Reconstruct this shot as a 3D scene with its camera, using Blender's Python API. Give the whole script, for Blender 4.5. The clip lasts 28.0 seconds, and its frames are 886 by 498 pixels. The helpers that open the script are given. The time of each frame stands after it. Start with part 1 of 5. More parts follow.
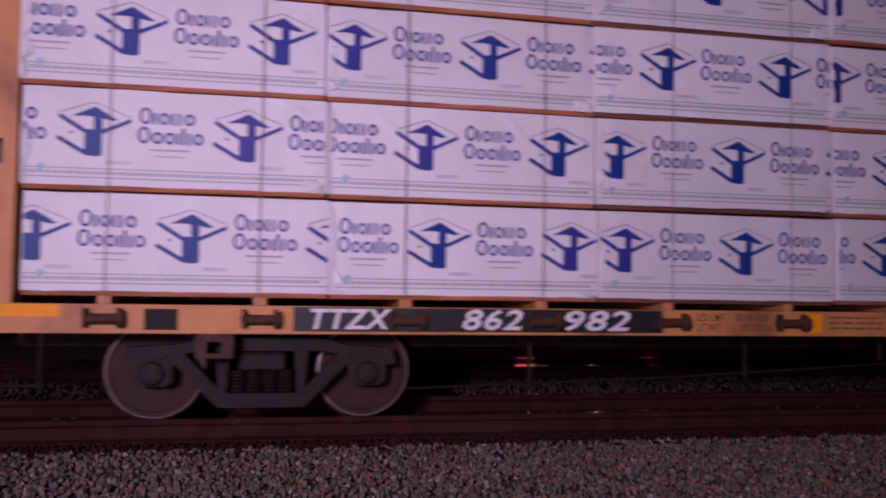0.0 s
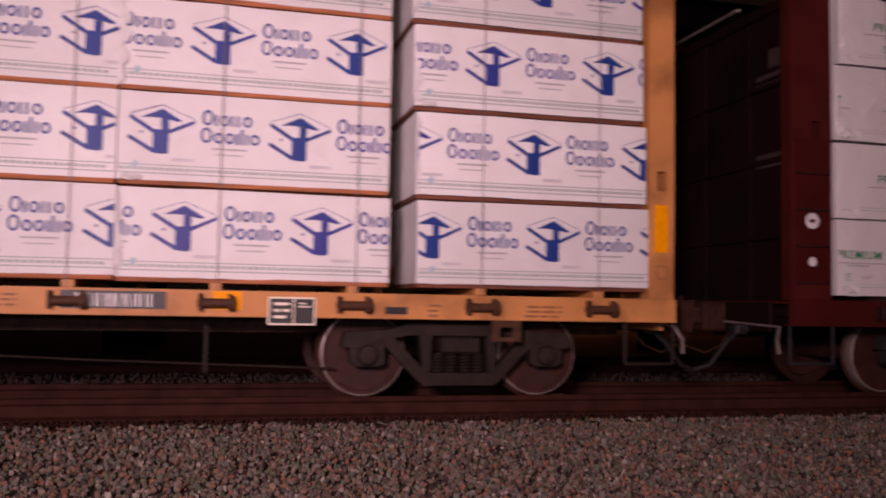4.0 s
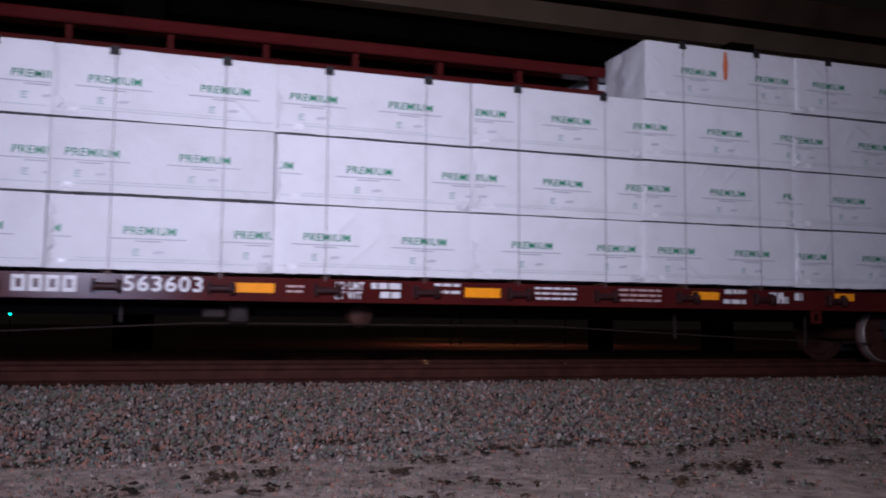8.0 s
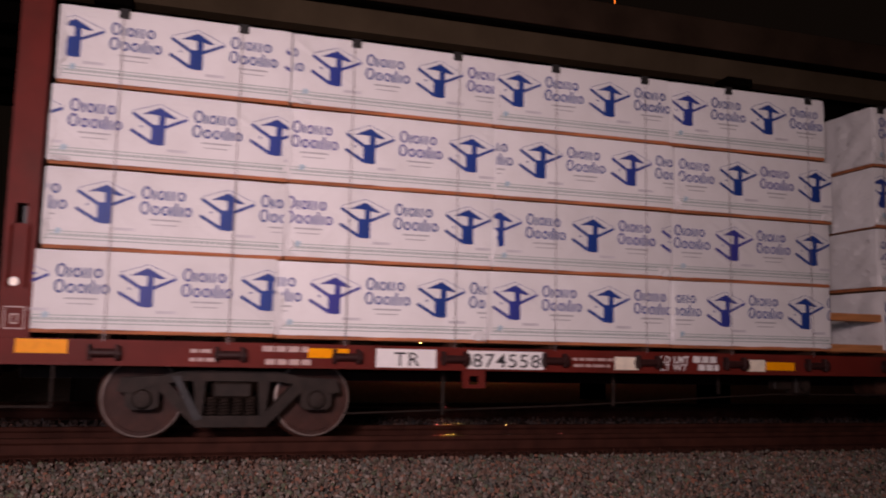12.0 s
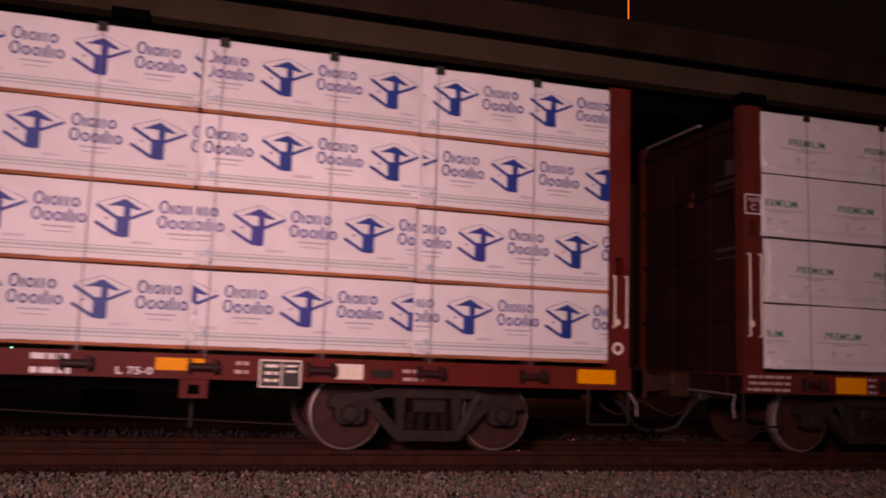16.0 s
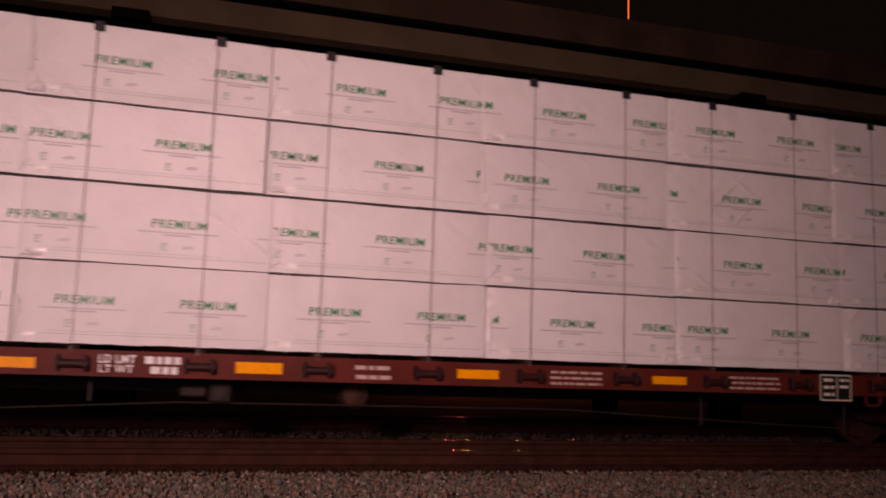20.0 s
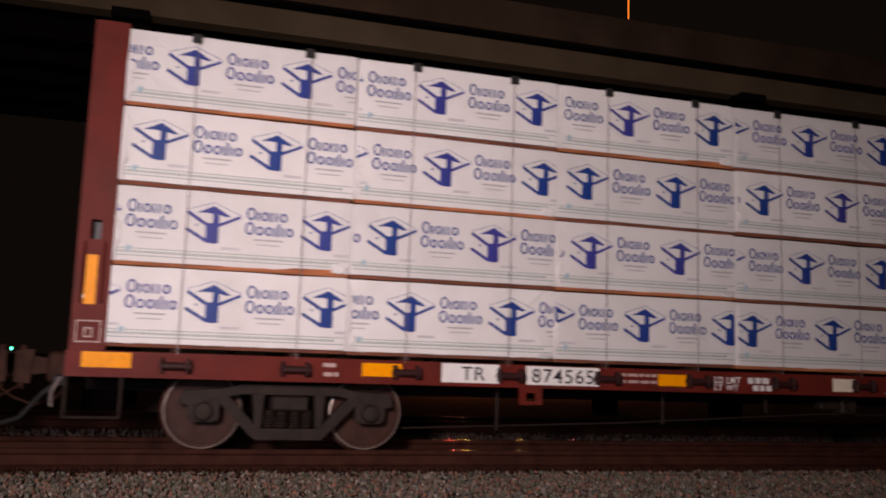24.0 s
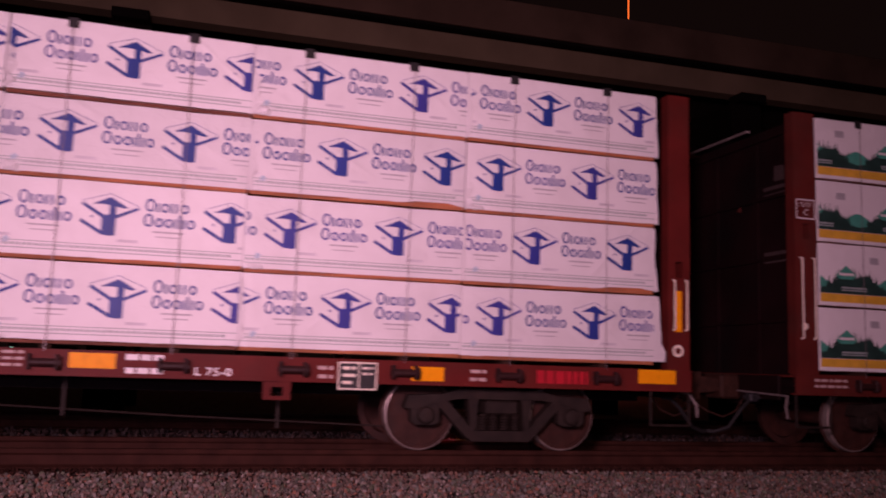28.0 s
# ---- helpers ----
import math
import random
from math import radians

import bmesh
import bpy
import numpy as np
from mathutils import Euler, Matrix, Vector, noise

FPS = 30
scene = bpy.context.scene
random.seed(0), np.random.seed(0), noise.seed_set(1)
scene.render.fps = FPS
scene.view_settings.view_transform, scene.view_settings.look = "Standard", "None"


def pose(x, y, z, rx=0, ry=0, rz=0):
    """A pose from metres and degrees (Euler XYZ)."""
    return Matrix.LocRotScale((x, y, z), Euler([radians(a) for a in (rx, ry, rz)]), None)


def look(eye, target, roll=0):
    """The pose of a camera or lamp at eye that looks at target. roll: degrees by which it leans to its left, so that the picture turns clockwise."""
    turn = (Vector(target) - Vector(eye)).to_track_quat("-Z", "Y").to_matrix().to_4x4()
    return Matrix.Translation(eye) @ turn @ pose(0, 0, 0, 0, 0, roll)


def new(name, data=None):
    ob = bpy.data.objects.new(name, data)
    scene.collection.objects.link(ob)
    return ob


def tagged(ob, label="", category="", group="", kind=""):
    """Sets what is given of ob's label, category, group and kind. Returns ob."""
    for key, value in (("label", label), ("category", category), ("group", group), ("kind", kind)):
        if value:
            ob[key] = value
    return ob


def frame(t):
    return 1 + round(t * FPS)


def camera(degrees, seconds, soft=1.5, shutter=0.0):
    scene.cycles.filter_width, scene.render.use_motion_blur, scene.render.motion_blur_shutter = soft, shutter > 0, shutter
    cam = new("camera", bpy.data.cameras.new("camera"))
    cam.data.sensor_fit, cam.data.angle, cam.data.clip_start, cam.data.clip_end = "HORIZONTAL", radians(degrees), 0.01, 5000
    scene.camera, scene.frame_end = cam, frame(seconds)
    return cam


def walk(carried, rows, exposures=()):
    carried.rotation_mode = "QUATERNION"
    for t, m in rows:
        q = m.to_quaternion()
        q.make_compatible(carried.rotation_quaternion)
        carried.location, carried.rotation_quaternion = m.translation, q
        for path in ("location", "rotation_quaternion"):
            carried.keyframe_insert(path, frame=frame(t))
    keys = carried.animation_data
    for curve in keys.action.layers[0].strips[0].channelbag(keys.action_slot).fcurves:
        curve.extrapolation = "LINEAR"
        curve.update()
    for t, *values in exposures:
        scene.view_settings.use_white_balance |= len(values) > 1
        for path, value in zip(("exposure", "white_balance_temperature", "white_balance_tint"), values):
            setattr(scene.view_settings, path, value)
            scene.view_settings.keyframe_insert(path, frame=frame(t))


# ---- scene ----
# ---------------------------------------------------------------- camera
cam = camera(53.0, 28.0, soft=1.9, shutter=0.35)
walk(cam, [
    (0.0, pose(0.798, -7.471, 1.148, 92.69, -0.85, -12.22)),
    (0.5, pose(0.789, -7.522, 1.147, 92.69, -0.94, -12.22)),
    (1.0, pose(0.804, -7.583, 1.153, 92.69, -1.25, -12.22)),
    (1.5, pose(0.822, -7.520, 1.155, 92.69, -1.21, -12.22)),
    (2.0, pose(0.763, -7.693, 1.116, 92.93, -1.05, -12.21)),
    (2.5, pose(0.747, -7.729, 1.107, 92.92, -1.13, -12.21)),
    (4.5, pose(0.086, -8.538, 0.874, 93.70, -0.98, -15.73)),
    (5.0, pose(-0.349, -9.313, 0.855, 93.63, -1.00, -16.99)),
    (5.5, pose(-0.632, -9.929, 0.691, 94.33, -0.84, -17.45)),
    (6.0, pose(-0.892, -10.491, 0.530, 94.96, -0.51, -17.93)),
    (6.5, pose(-0.893, -10.504, 0.513, 95.09, -0.28, -17.91)),
    (7.0, pose(-0.900, -10.492, 0.497, 95.16, -0.16, -17.55)),
    (7.5, pose(-0.911, -10.434, 0.488, 94.80, -0.17, -17.61)),
    (8.0, pose(-0.928, -10.381, 0.473, 95.04, -0.49, -17.78)),
    (8.5, pose(-0.901, -10.475, 0.496, 95.02, -0.50, -17.84)),
    (9.0, pose(-0.884, -10.545, 0.524, 94.78, -0.27, -18.47)),
    (9.5, pose(-0.860, -10.565, 0.521, 95.01, -0.07, -18.70)),
    (10.0, pose(-0.818, -10.539, 0.525, 96.81, -0.39, -19.28)),
    (10.5, pose(-0.751, -10.437, 0.542, 97.94, -0.74, -19.25)),
    (11.0, pose(-0.461, -10.043, 0.710, 97.62, -0.92, -18.51)),
    (11.5, pose(-0.273, -9.676, 0.826, 97.26, -0.93, -18.06)),
    (12.0, pose(-0.158, -9.443, 0.940, 96.76, -1.15, -17.88)),
    (12.5, pose(-0.255, -9.444, 0.951, 96.75, -1.08, -17.98)),
    (13.0, pose(-0.273, -9.459, 0.958, 96.68, -1.21, -18.00)),
    (13.5, pose(-0.257, -9.516, 0.966, 96.90, -1.62, -17.82)),
    (15.5, pose(0.000, -9.550, 0.983, 97.48, -1.86, -16.80)),
    (28.0, pose(0.000, -9.550, 0.983, 97.48, -1.86, -16.80)),
], exposures=[
    (0.0, -0.46, 5610, 48), (1.0, -0.46, 5470, 45), (2.0, -0.44, 5540, 48), (2.5, -0.44, 5610, 45), (4.5, 0.03, 7350, 39),
    (5.0, 0.03, 7350, 42), (6.0, 0.10, 7260, 33), (6.1, 0.18, 7260, 30), (6.3, -1.02, 8690, 9), (6.6, -1.02, 8690, 9),
    (6.8, -0.41, 6470, 9), (7.0, -0.16, 5610, 12), (7.3, -0.01, 5070, 9), (8.0, -0.01, 4940, 9), (9.0, -0.07, 4940, 12),
    (9.6, -0.01, 5000, 6), (9.9, -1.32, 12600, 12), (10.1, -1.32, 12600, 12), (10.5, -0.08, 5990, 0), (11.0, -0.13, 6630, 12),
    (12.0, -0.20, 6720, 21), (12.7, -0.13, 6890, 15), (13.0, -1.10, 11670, 12), (13.5, -0.95, 10390, 12), (15.5, -0.33, 7840, 51),
    (16.4, -0.33, 7840, 51), (16.7, -1.13, 9380, 6), (17.0, -1.15, 13960, 21), (17.1, -1.15, 13790, 21), (17.5, -0.28, 8040, 42),
    (18.0, -0.33, 8150, 42), (19.0, -0.38, 8040, 42), (20.0, -0.38, 8040, 42), (20.5, 0.01, 8690, 9), (21.0, 0.27, 6300, -18),
    (22.0, -0.23, 6380, -18), (22.5, -0.23, 6380, -18), (24.5, 0.07, 6720, 12), (25.0, 0.02, 6810, 12), (26.0, -0.18, 6890, 12),
    (26.8, -0.10, 6630, 9), (27.0, -0.15, 6220, 15), (27.3, -0.11, 6980, 60), (28.0, -0.20, 7160, 81),
])

# ---------------------------------------------------------------- light
world = bpy.data.worlds.new("night_sky")
scene.world = world
world.use_nodes = True
wn = world.node_tree.nodes
wn["Background"].inputs[0].default_value = (0.55, 0.36, 0.25, 1)
wn["Background"].inputs[1].default_value = 0.0075

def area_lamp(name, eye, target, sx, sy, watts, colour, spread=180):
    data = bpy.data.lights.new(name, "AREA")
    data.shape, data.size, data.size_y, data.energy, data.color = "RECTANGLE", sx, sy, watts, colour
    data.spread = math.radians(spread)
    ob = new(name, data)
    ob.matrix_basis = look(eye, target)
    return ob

# unseen floodlight on its pole behind the camera, under an added hood that keeps its light low
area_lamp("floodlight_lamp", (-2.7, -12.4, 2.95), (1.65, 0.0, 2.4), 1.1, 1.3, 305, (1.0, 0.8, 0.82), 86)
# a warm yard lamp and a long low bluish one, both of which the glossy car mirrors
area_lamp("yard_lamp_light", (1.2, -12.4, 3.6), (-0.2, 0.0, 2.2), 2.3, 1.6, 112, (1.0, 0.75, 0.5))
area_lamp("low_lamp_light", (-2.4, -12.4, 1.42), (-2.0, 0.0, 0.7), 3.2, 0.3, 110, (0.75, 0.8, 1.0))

# ---------------------------------------------------------------- materials
def nodes_of(name):
    m = bpy.data.materials.new(name)
    m.use_nodes = True
    return m, m.node_tree.nodes, m.node_tree.links, m.node_tree.nodes["Principled BSDF"]

def mat(name, base, rough=0.6, metal=0.0, vary=0.25, scale=6.0, fine=60.0, bump=0.15, dirt=None, dirt_amount=0.4,
        random_by=None, stretch=(1, 1, 1), spec=0.5, emit=0.0, patchy=0.12):
    """A painted, rusty, wooden or stony surface: two scales of variation, stains and fine relief."""
    m, n, l, p = nodes_of(name)
    co = n.new("ShaderNodeTexCoord")
    mp = n.new("ShaderNodeMapping")
    mp.inputs["Scale"].default_value = stretch
    l.new(co.outputs["Object"], mp.inputs[0])
    big = n.new("ShaderNodeTexNoise")
    big.inputs["Scale"].default_value, big.inputs["Detail"].default_value = scale, 5
    l.new(mp.outputs[0], big.inputs["Vector"])
    small = n.new("ShaderNodeTexNoise")
    small.inputs["Scale"].default_value, small.inputs["Detail"].default_value = fine, 3
    l.new(mp.outputs[0], small.inputs["Vector"])
    ramp = n.new("ShaderNodeMapRange")
    ramp.inputs["From Min"].default_value, ramp.inputs["From Max"].default_value = 0.3, 0.7
    ramp.inputs["To Min"].default_value, ramp.inputs["To Max"].default_value = 1 - vary, 1 + vary
    l.new(big.outputs["Fac"], ramp.inputs[0])
    gain = n.new("ShaderNodeVectorMath")
    gain.operation = "SCALE"
    gain.inputs[0].default_value = base[:3]
    l.new(ramp.outputs[0], gain.inputs["Scale"])
    out = gain.outputs[0]
    if random_by:
        if random_by == "object":
            src = n.new("ShaderNodeObjectInfo").outputs["Random"]
        else:
            src = n.new("ShaderNodeNewGeometry").outputs["Random Per Island"]
        cr = n.new("ShaderNodeValToRGB")
        cols = dirt
        while len(cr.color_ramp.elements) < len(cols):
            cr.color_ramp.elements.new(0.5)
        for i, c in enumerate(cols):
            cr.color_ramp.elements[i].position = i / (len(cols) - 1)
            cr.color_ramp.elements[i].color = (*c, 1)
        l.new(src, cr.inputs[0])
        mul = n.new("ShaderNodeVectorMath")
        mul.operation = "SCALE"
        l.new(cr.outputs[0], mul.inputs[0])
        l.new(ramp.outputs[0], mul.inputs["Scale"])
        out = mul.outputs[0]
    elif dirt:
        st = n.new("ShaderNodeTexNoise")
        st.inputs["Scale"].default_value, st.inputs["Detail"].default_value = scale * 0.6, 8
        l.new(co.outputs["Object"], st.inputs["Vector"])
        sr = n.new("ShaderNodeMapRange")
        sr.inputs["From Min"].default_value, sr.inputs["From Max"].default_value = 0.5, 0.72
        sr.inputs["To Max"].default_value = dirt_amount
        l.new(st.outputs["Fac"], sr.inputs[0])
        mx = n.new("ShaderNodeMix")
        mx.data_type = "RGBA"
        l.new(sr.outputs[0], mx.inputs["Factor"])
        l.new(out, mx.inputs["A"])
        mx.inputs["B"].default_value = (*dirt, 1)
        out = mx.outputs["Result"]
    l.new(out, p.inputs["Base Color"])
    rr = n.new("ShaderNodeMapRange")
    rr.inputs["To Min"].default_value, rr.inputs["To Max"].default_value = max(rough - patchy, 0.03), min(rough + patchy, 1)
    l.new(small.outputs["Fac"], rr.inputs[0])
    l.new(rr.outputs[0], p.inputs["Roughness"])
    p.inputs["Metallic"].default_value = metal
    p.inputs["Specular IOR Level"].default_value = spec
    if bump:
        b = n.new("ShaderNodeBump")
        b.inputs["Strength"].default_value, b.inputs["Distance"].default_value = bump, 0.01
        l.new(small.outputs["Fac"], b.inputs["Height"])
        l.new(b.outputs[0], p.inputs["Normal"])
    if emit:
        p.inputs["Emission Color"].default_value = (*base[:3], 1)
        p.inputs["Emission Strength"].default_value = emit
    return m

def wrap_mat(name, base, rough=0.5):
    """White woven plastic lumber wrap: soft creases, weave and a little road dirt."""
    m, n, l, p = nodes_of(name)
    co = n.new("ShaderNodeTexCoord")
    oi = n.new("ShaderNodeObjectInfo")
    off = n.new("ShaderNodeVectorMath")
    off.operation = "MULTIPLY_ADD"
    l.new(oi.outputs["Random"], off.inputs[0])
    off.inputs[1].default_value = (37, 19, 53)
    l.new(co.outputs["Object"], off.inputs[2])
    fold = n.new("ShaderNodeTexNoise")
    fold.inputs["Scale"].default_value, fold.inputs["Detail"].default_value, fold.inputs["Distortion"].default_value = 1.2, 3, 0.8
    l.new(off.outputs[0], fold.inputs["Vector"])
    mp = n.new("ShaderNodeMapping")
    mp.vector_type = "TEXTURE"
    mp.inputs["Rotation"].default_value = (0, 0.6, 0)
    mp.inputs["Scale"].default_value = (2.6, 1, 0.42)
    l.new(off.outputs[0], mp.inputs[0])
    diag = n.new("ShaderNodeTexNoise")
    diag.inputs["Scale"].default_value, diag.inputs["Detail"].default_value = 1.0, 0.4
    l.new(mp.outputs[0], diag.inputs["Vector"])
    mp2 = n.new("ShaderNodeMapping")
    mp2.vector_type = "TEXTURE"
    mp2.inputs["Rotation"].default_value = (0, -0.8, 0)
    mp2.inputs["Scale"].default_value = (2.2, 1, 0.38)
    l.new(off.outputs[0], mp2.inputs[0])
    diag2 = n.new("ShaderNodeTexNoise")
    diag2.inputs["Scale"].default_value, diag2.inputs["Detail"].default_value = 1.0, 0.4
    l.new(mp2.outputs[0], diag2.inputs["Vector"])
    # thin folds run where each slanting noise passes its middle value
    lines = []
    for src in (diag, diag2):
        away = n.new("ShaderNodeMath")
        away.operation = "SUBTRACT"
        l.new(src.outputs["Fac"], away.inputs[0])
        away.inputs[1].default_value = 0.53
        size = n.new("ShaderNodeMath")
        size.operation = "ABSOLUTE"
        l.new(away.outputs[0], size.inputs[0])
        line = n.new("ShaderNodeMapRange")
        line.inputs["From Min"].default_value, line.inputs["From Max"].default_value = 0.0, 0.075
        line.inputs["To Min"].default_value, line.inputs["To Max"].default_value = 1.0, 0.0
        l.new(size.outputs[0], line.inputs[0])
        lines.append(line)
    spot = n.new("ShaderNodeTexNoise")
    spot.inputs["Scale"].default_value, spot.inputs["Detail"].default_value = 1.5, 2
    l.new(off.outputs[0], spot.inputs["Vector"])
    where = n.new("ShaderNodeMapRange")
    where.inputs["From Min"].default_value, where.inputs["From Max"].default_value = 0.48, 0.66
    l.new(spot.outputs["Fac"], where.inputs[0])
    both = n.new("ShaderNodeMath")
    both.operation = "MAXIMUM"
    l.new(lines[0].outputs[0], both.inputs[0])
    l.new(lines[1].outputs[0], both.inputs[1])
    ridge = n.new("ShaderNodeMath")
    ridge.operation = "MULTIPLY"
    l.new(both.outputs[0], ridge.inputs[0])
    l.new(where.outputs[0], ridge.inputs[1])
    fine = n.new("ShaderNodeTexNoise")
    fine.inputs["Scale"].default_value, fine.inputs["Detail"].default_value = 45, 3
    l.new(off.outputs[0], fine.inputs["Vector"])
    add = n.new("ShaderNodeMath")
    add.operation = "MULTIPLY_ADD"
    l.new(ridge.outputs[0], add.inputs[0])
    add.inputs[1].default_value = 0.3
    l.new(fold.outputs["Fac"], add.inputs[2])
    add2 = n.new("ShaderNodeMath")
    add2.operation = "MULTIPLY_ADD"
    l.new(fine.outputs["Fac"], add2.inputs[0])
    add2.inputs[1].default_value = 0.03
    l.new(add.outputs[0], add2.inputs[2])
    b = n.new("ShaderNodeBump")
    b.inputs["Strength"].default_value, b.inputs["Distance"].default_value = 0.8, 0.04
    # crinkles in patches
    crinkle = n.new("ShaderNodeTexNoise")
    crinkle.inputs["Scale"].default_value, crinkle.inputs["Detail"].default_value, crinkle.inputs["Distortion"].default_value = 8, 3, 1.6
    l.new(off.outputs[0], crinkle.inputs["Vector"])
    patch = n.new("ShaderNodeMapRange")
    patch.inputs["From Min"].default_value, patch.inputs["From Max"].default_value = 0.62, 0.42
    patch.inputs["To Min"].default_value, patch.inputs["To Max"].default_value = 0.07, 0.3
    l.new(spot.outputs["Fac"], patch.inputs[0])
    add3 = n.new("ShaderNodeMath")
    add3.operation = "MULTIPLY_ADD"
    l.new(crinkle.outputs["Fac"], add3.inputs[0])
    l.new(patch.outputs[0], add3.inputs[1])
    l.new(add2.outputs[0], add3.inputs[2])
    l.new(add3.outputs[0], b.inputs["Height"])
    l.new(b.outputs[0], p.inputs["Normal"])
    dirt = n.new("ShaderNodeTexNoise")
    dirt.inputs["Scale"].default_value, dirt.inputs["Detail"].default_value = 2.6, 8
    l.new(off.outputs[0], dirt.inputs["Vector"])
    dr = n.new("ShaderNodeMapRange")
    dr.inputs["From Min"].default_value, dr.inputs["From Max"].default_value = 0.45, 0.8
    dr.inputs["To Max"].default_value = 0.35
    l.new(dirt.outputs["Fac"], dr.inputs[0])
    mx = n.new("ShaderNodeMix")
    mx.data_type = "RGBA"
    l.new(dr.outputs[0], mx.inputs["Factor"])
    mx.inputs["A"].default_value = (*base, 1)
    mx.inputs["B"].default_value = (base[0] * 0.74, base[1] * 0.72, base[2] * 0.7, 1)
    # packs differ a little in whiteness
    tone = n.new("ShaderNodeMapRange")
    tone.inputs["To Min"].default_value, tone.inputs["To Max"].default_value = 0.9, 1.04
    l.new(oi.outputs["Random"], tone.inputs[0])
    toned = n.new("ShaderNodeVectorMath")
    toned.operation = "SCALE"
    l.new(mx.outputs["Result"], toned.inputs[0])
    l.new(tone.outputs[0], toned.inputs["Scale"])
    l.new(toned.outputs[0], p.inputs["Base Color"])
    p.inputs["Roughness"].default_value = rough
    p.inputs["Specular IOR Level"].default_value = 0.35
    return m

WRAP = wrap_mat("white_plastic_wrap", (0.8, 0.79, 0.79))
FOLD_WRAP = wrap_mat("bunched_plastic_wrap", (0.8, 0.79, 0.79), 0.28)
BLUE = mat("blue_print", (0.035, 0.06, 0.33), 0.48, spec=0.25, vary=0.15, bump=0, random_by="object", dirt=((0.011, 0.042, 0.22), (0.014, 0.046, 0.25), (0.045, 0.045, 0.27)))
GREEN = mat("green_print", (0.012, 0.2, 0.085), 0.45, vary=0.2, bump=0)
SKY_PRINT = mat("pale_blue_print", (0.38, 0.53, 0.62), 0.5, vary=0.2, bump=0)
FAINT_PRINT = mat("faint_print", (0.58, 0.57, 0.6), 0.5, vary=0.1, scale=20, bump=0)
MOSS_PRINT = mat("grey_green_print", (0.46, 0.56, 0.51), 0.5, vary=0.2, scale=20, bump=0)
GREY_PRINT = mat("grey_print", (0.4, 0.4, 0.42), 0.5, vary=0.15, bump=0)
PALE_PRINT = mat("pale_print", (0.3, 0.38, 0.36), 0.5, vary=0.2, scale=20, bump=0)
TEAL = mat("teal_print", (0.02, 0.3, 0.22), 0.5, vary=0.15, bump=0)
FOREST = mat("dark_forest_print", (0.012, 0.05, 0.04), 0.5, vary=0.3, bump=0)
BAND_YELLOW = mat("yellow_print", (0.75, 0.42, 0.04), 0.5, vary=0.15, bump=0)
TAG_WHITE = mat("white_label", (0.86, 0.85, 0.84), 0.35, vary=0.05, bump=0)
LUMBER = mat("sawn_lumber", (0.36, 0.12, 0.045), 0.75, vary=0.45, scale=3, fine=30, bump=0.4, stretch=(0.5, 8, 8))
SHADED_BOARD = mat("shaded_base_board", (0.16, 0.05, 0.026), 0.8, vary=0.4, scale=3, fine=30, bump=0.4, stretch=(0.5, 8, 8))
TIMBER = mat("dunnage_timber", (0.5, 0.2, 0.07), 0.75, vary=0.35, scale=3, fine=30, bump=0.4, stretch=(0.5, 8, 8))
YELLOW_CAR = mat("yellow_car_paint", (0.6, 0.26, 0.085), 0.5, spec=0.25, vary=0.14, scale=2.2, fine=40, bump=0.12, dirt=(0.13, 0.05, 0.022), dirt_amount=0.85)
RED_CAR = mat("oxide_red_car_paint", (0.13, 0.018, 0.013), 0.5, spec=0.1, vary=0.2, scale=2.2, fine=40, bump=0.1, dirt=(0.06, 0.025, 0.018), dirt_amount=0.5)
GLOSS_RED = mat("glossy_oxide_red_paint", (0.068, 0.01, 0.009), 0.18, patchy=0.05, spec=0.14, vary=0.15, scale=2.0, fine=40, bump=0.04, dirt=(0.06, 0.02, 0.015), dirt_amount=0.3)
SATIN_RED = mat("satin_oxide_red_paint", (0.075, 0.011, 0.01), 0.5, spec=0.1, vary=0.2, scale=2.0, fine=40, bump=0.06, dirt=(0.06, 0.02, 0.015), dirt_amount=0.4)
PANEL_RED = mat("waxy_oxide_red_panel", (0.068, 0.01, 0.009), 0.13, patchy=0.04, spec=0.85, vary=0.15, scale=2.0, fine=40, bump=0.03, dirt=(0.06, 0.02, 0.015), dirt_amount=0.3)
BROWN_CAR = mat("brown_red_car_paint", (0.115, 0.02, 0.014), 0.52, spec=0.1, vary=0.2, scale=2.2, fine=40, bump=0.12, dirt=(0.08, 0.035, 0.025), dirt_amount=0.6)
# bulkhead walls: two reds much darker than the car sides
DARK_WALL_RED = mat("dark_wall_red_paint", (0.024, 0.007, 0.0065), 0.6, spec=0.12, vary=0.3, scale=1.6, fine=30, bump=0.15, dirt=(0.009, 0.006, 0.006), dirt_amount=0.8)
NEAR_BLACK_RED = mat("near_black_red_paint", (0.013, 0.0045, 0.0045), 0.6, spec=0.1, vary=0.3, scale=1.6, fine=30, bump=0.15, dirt=(0.007, 0.005, 0.005), dirt_amount=0.8)
FRESH_RED = mat("fresh_red_paint", (0.5, 0.02, 0.025), 0.4, vary=0.15, bump=0)
BLACK_PAINT = mat("black_paint", (0.012, 0.012, 0.014), 0.5, vary=0.3, bump=0.05)
STEEL_DARK = mat("grimy_cast_steel", (0.022, 0.0145, 0.0115), 0.62, spec=0.2, vary=0.35, scale=8, fine=70, bump=0.3, dirt=(0.035, 0.019, 0.014), dirt_amount=0.5)
# grimy brown iron; on the yellow car's hidden sills it paints shade
BROWN_GRIME_SHADE = mat("grime_and_shade_brown_iron", (0.075, 0.033, 0.018), 0.6, spec=0.2, vary=0.4, scale=9, fine=60, bump=0.3)
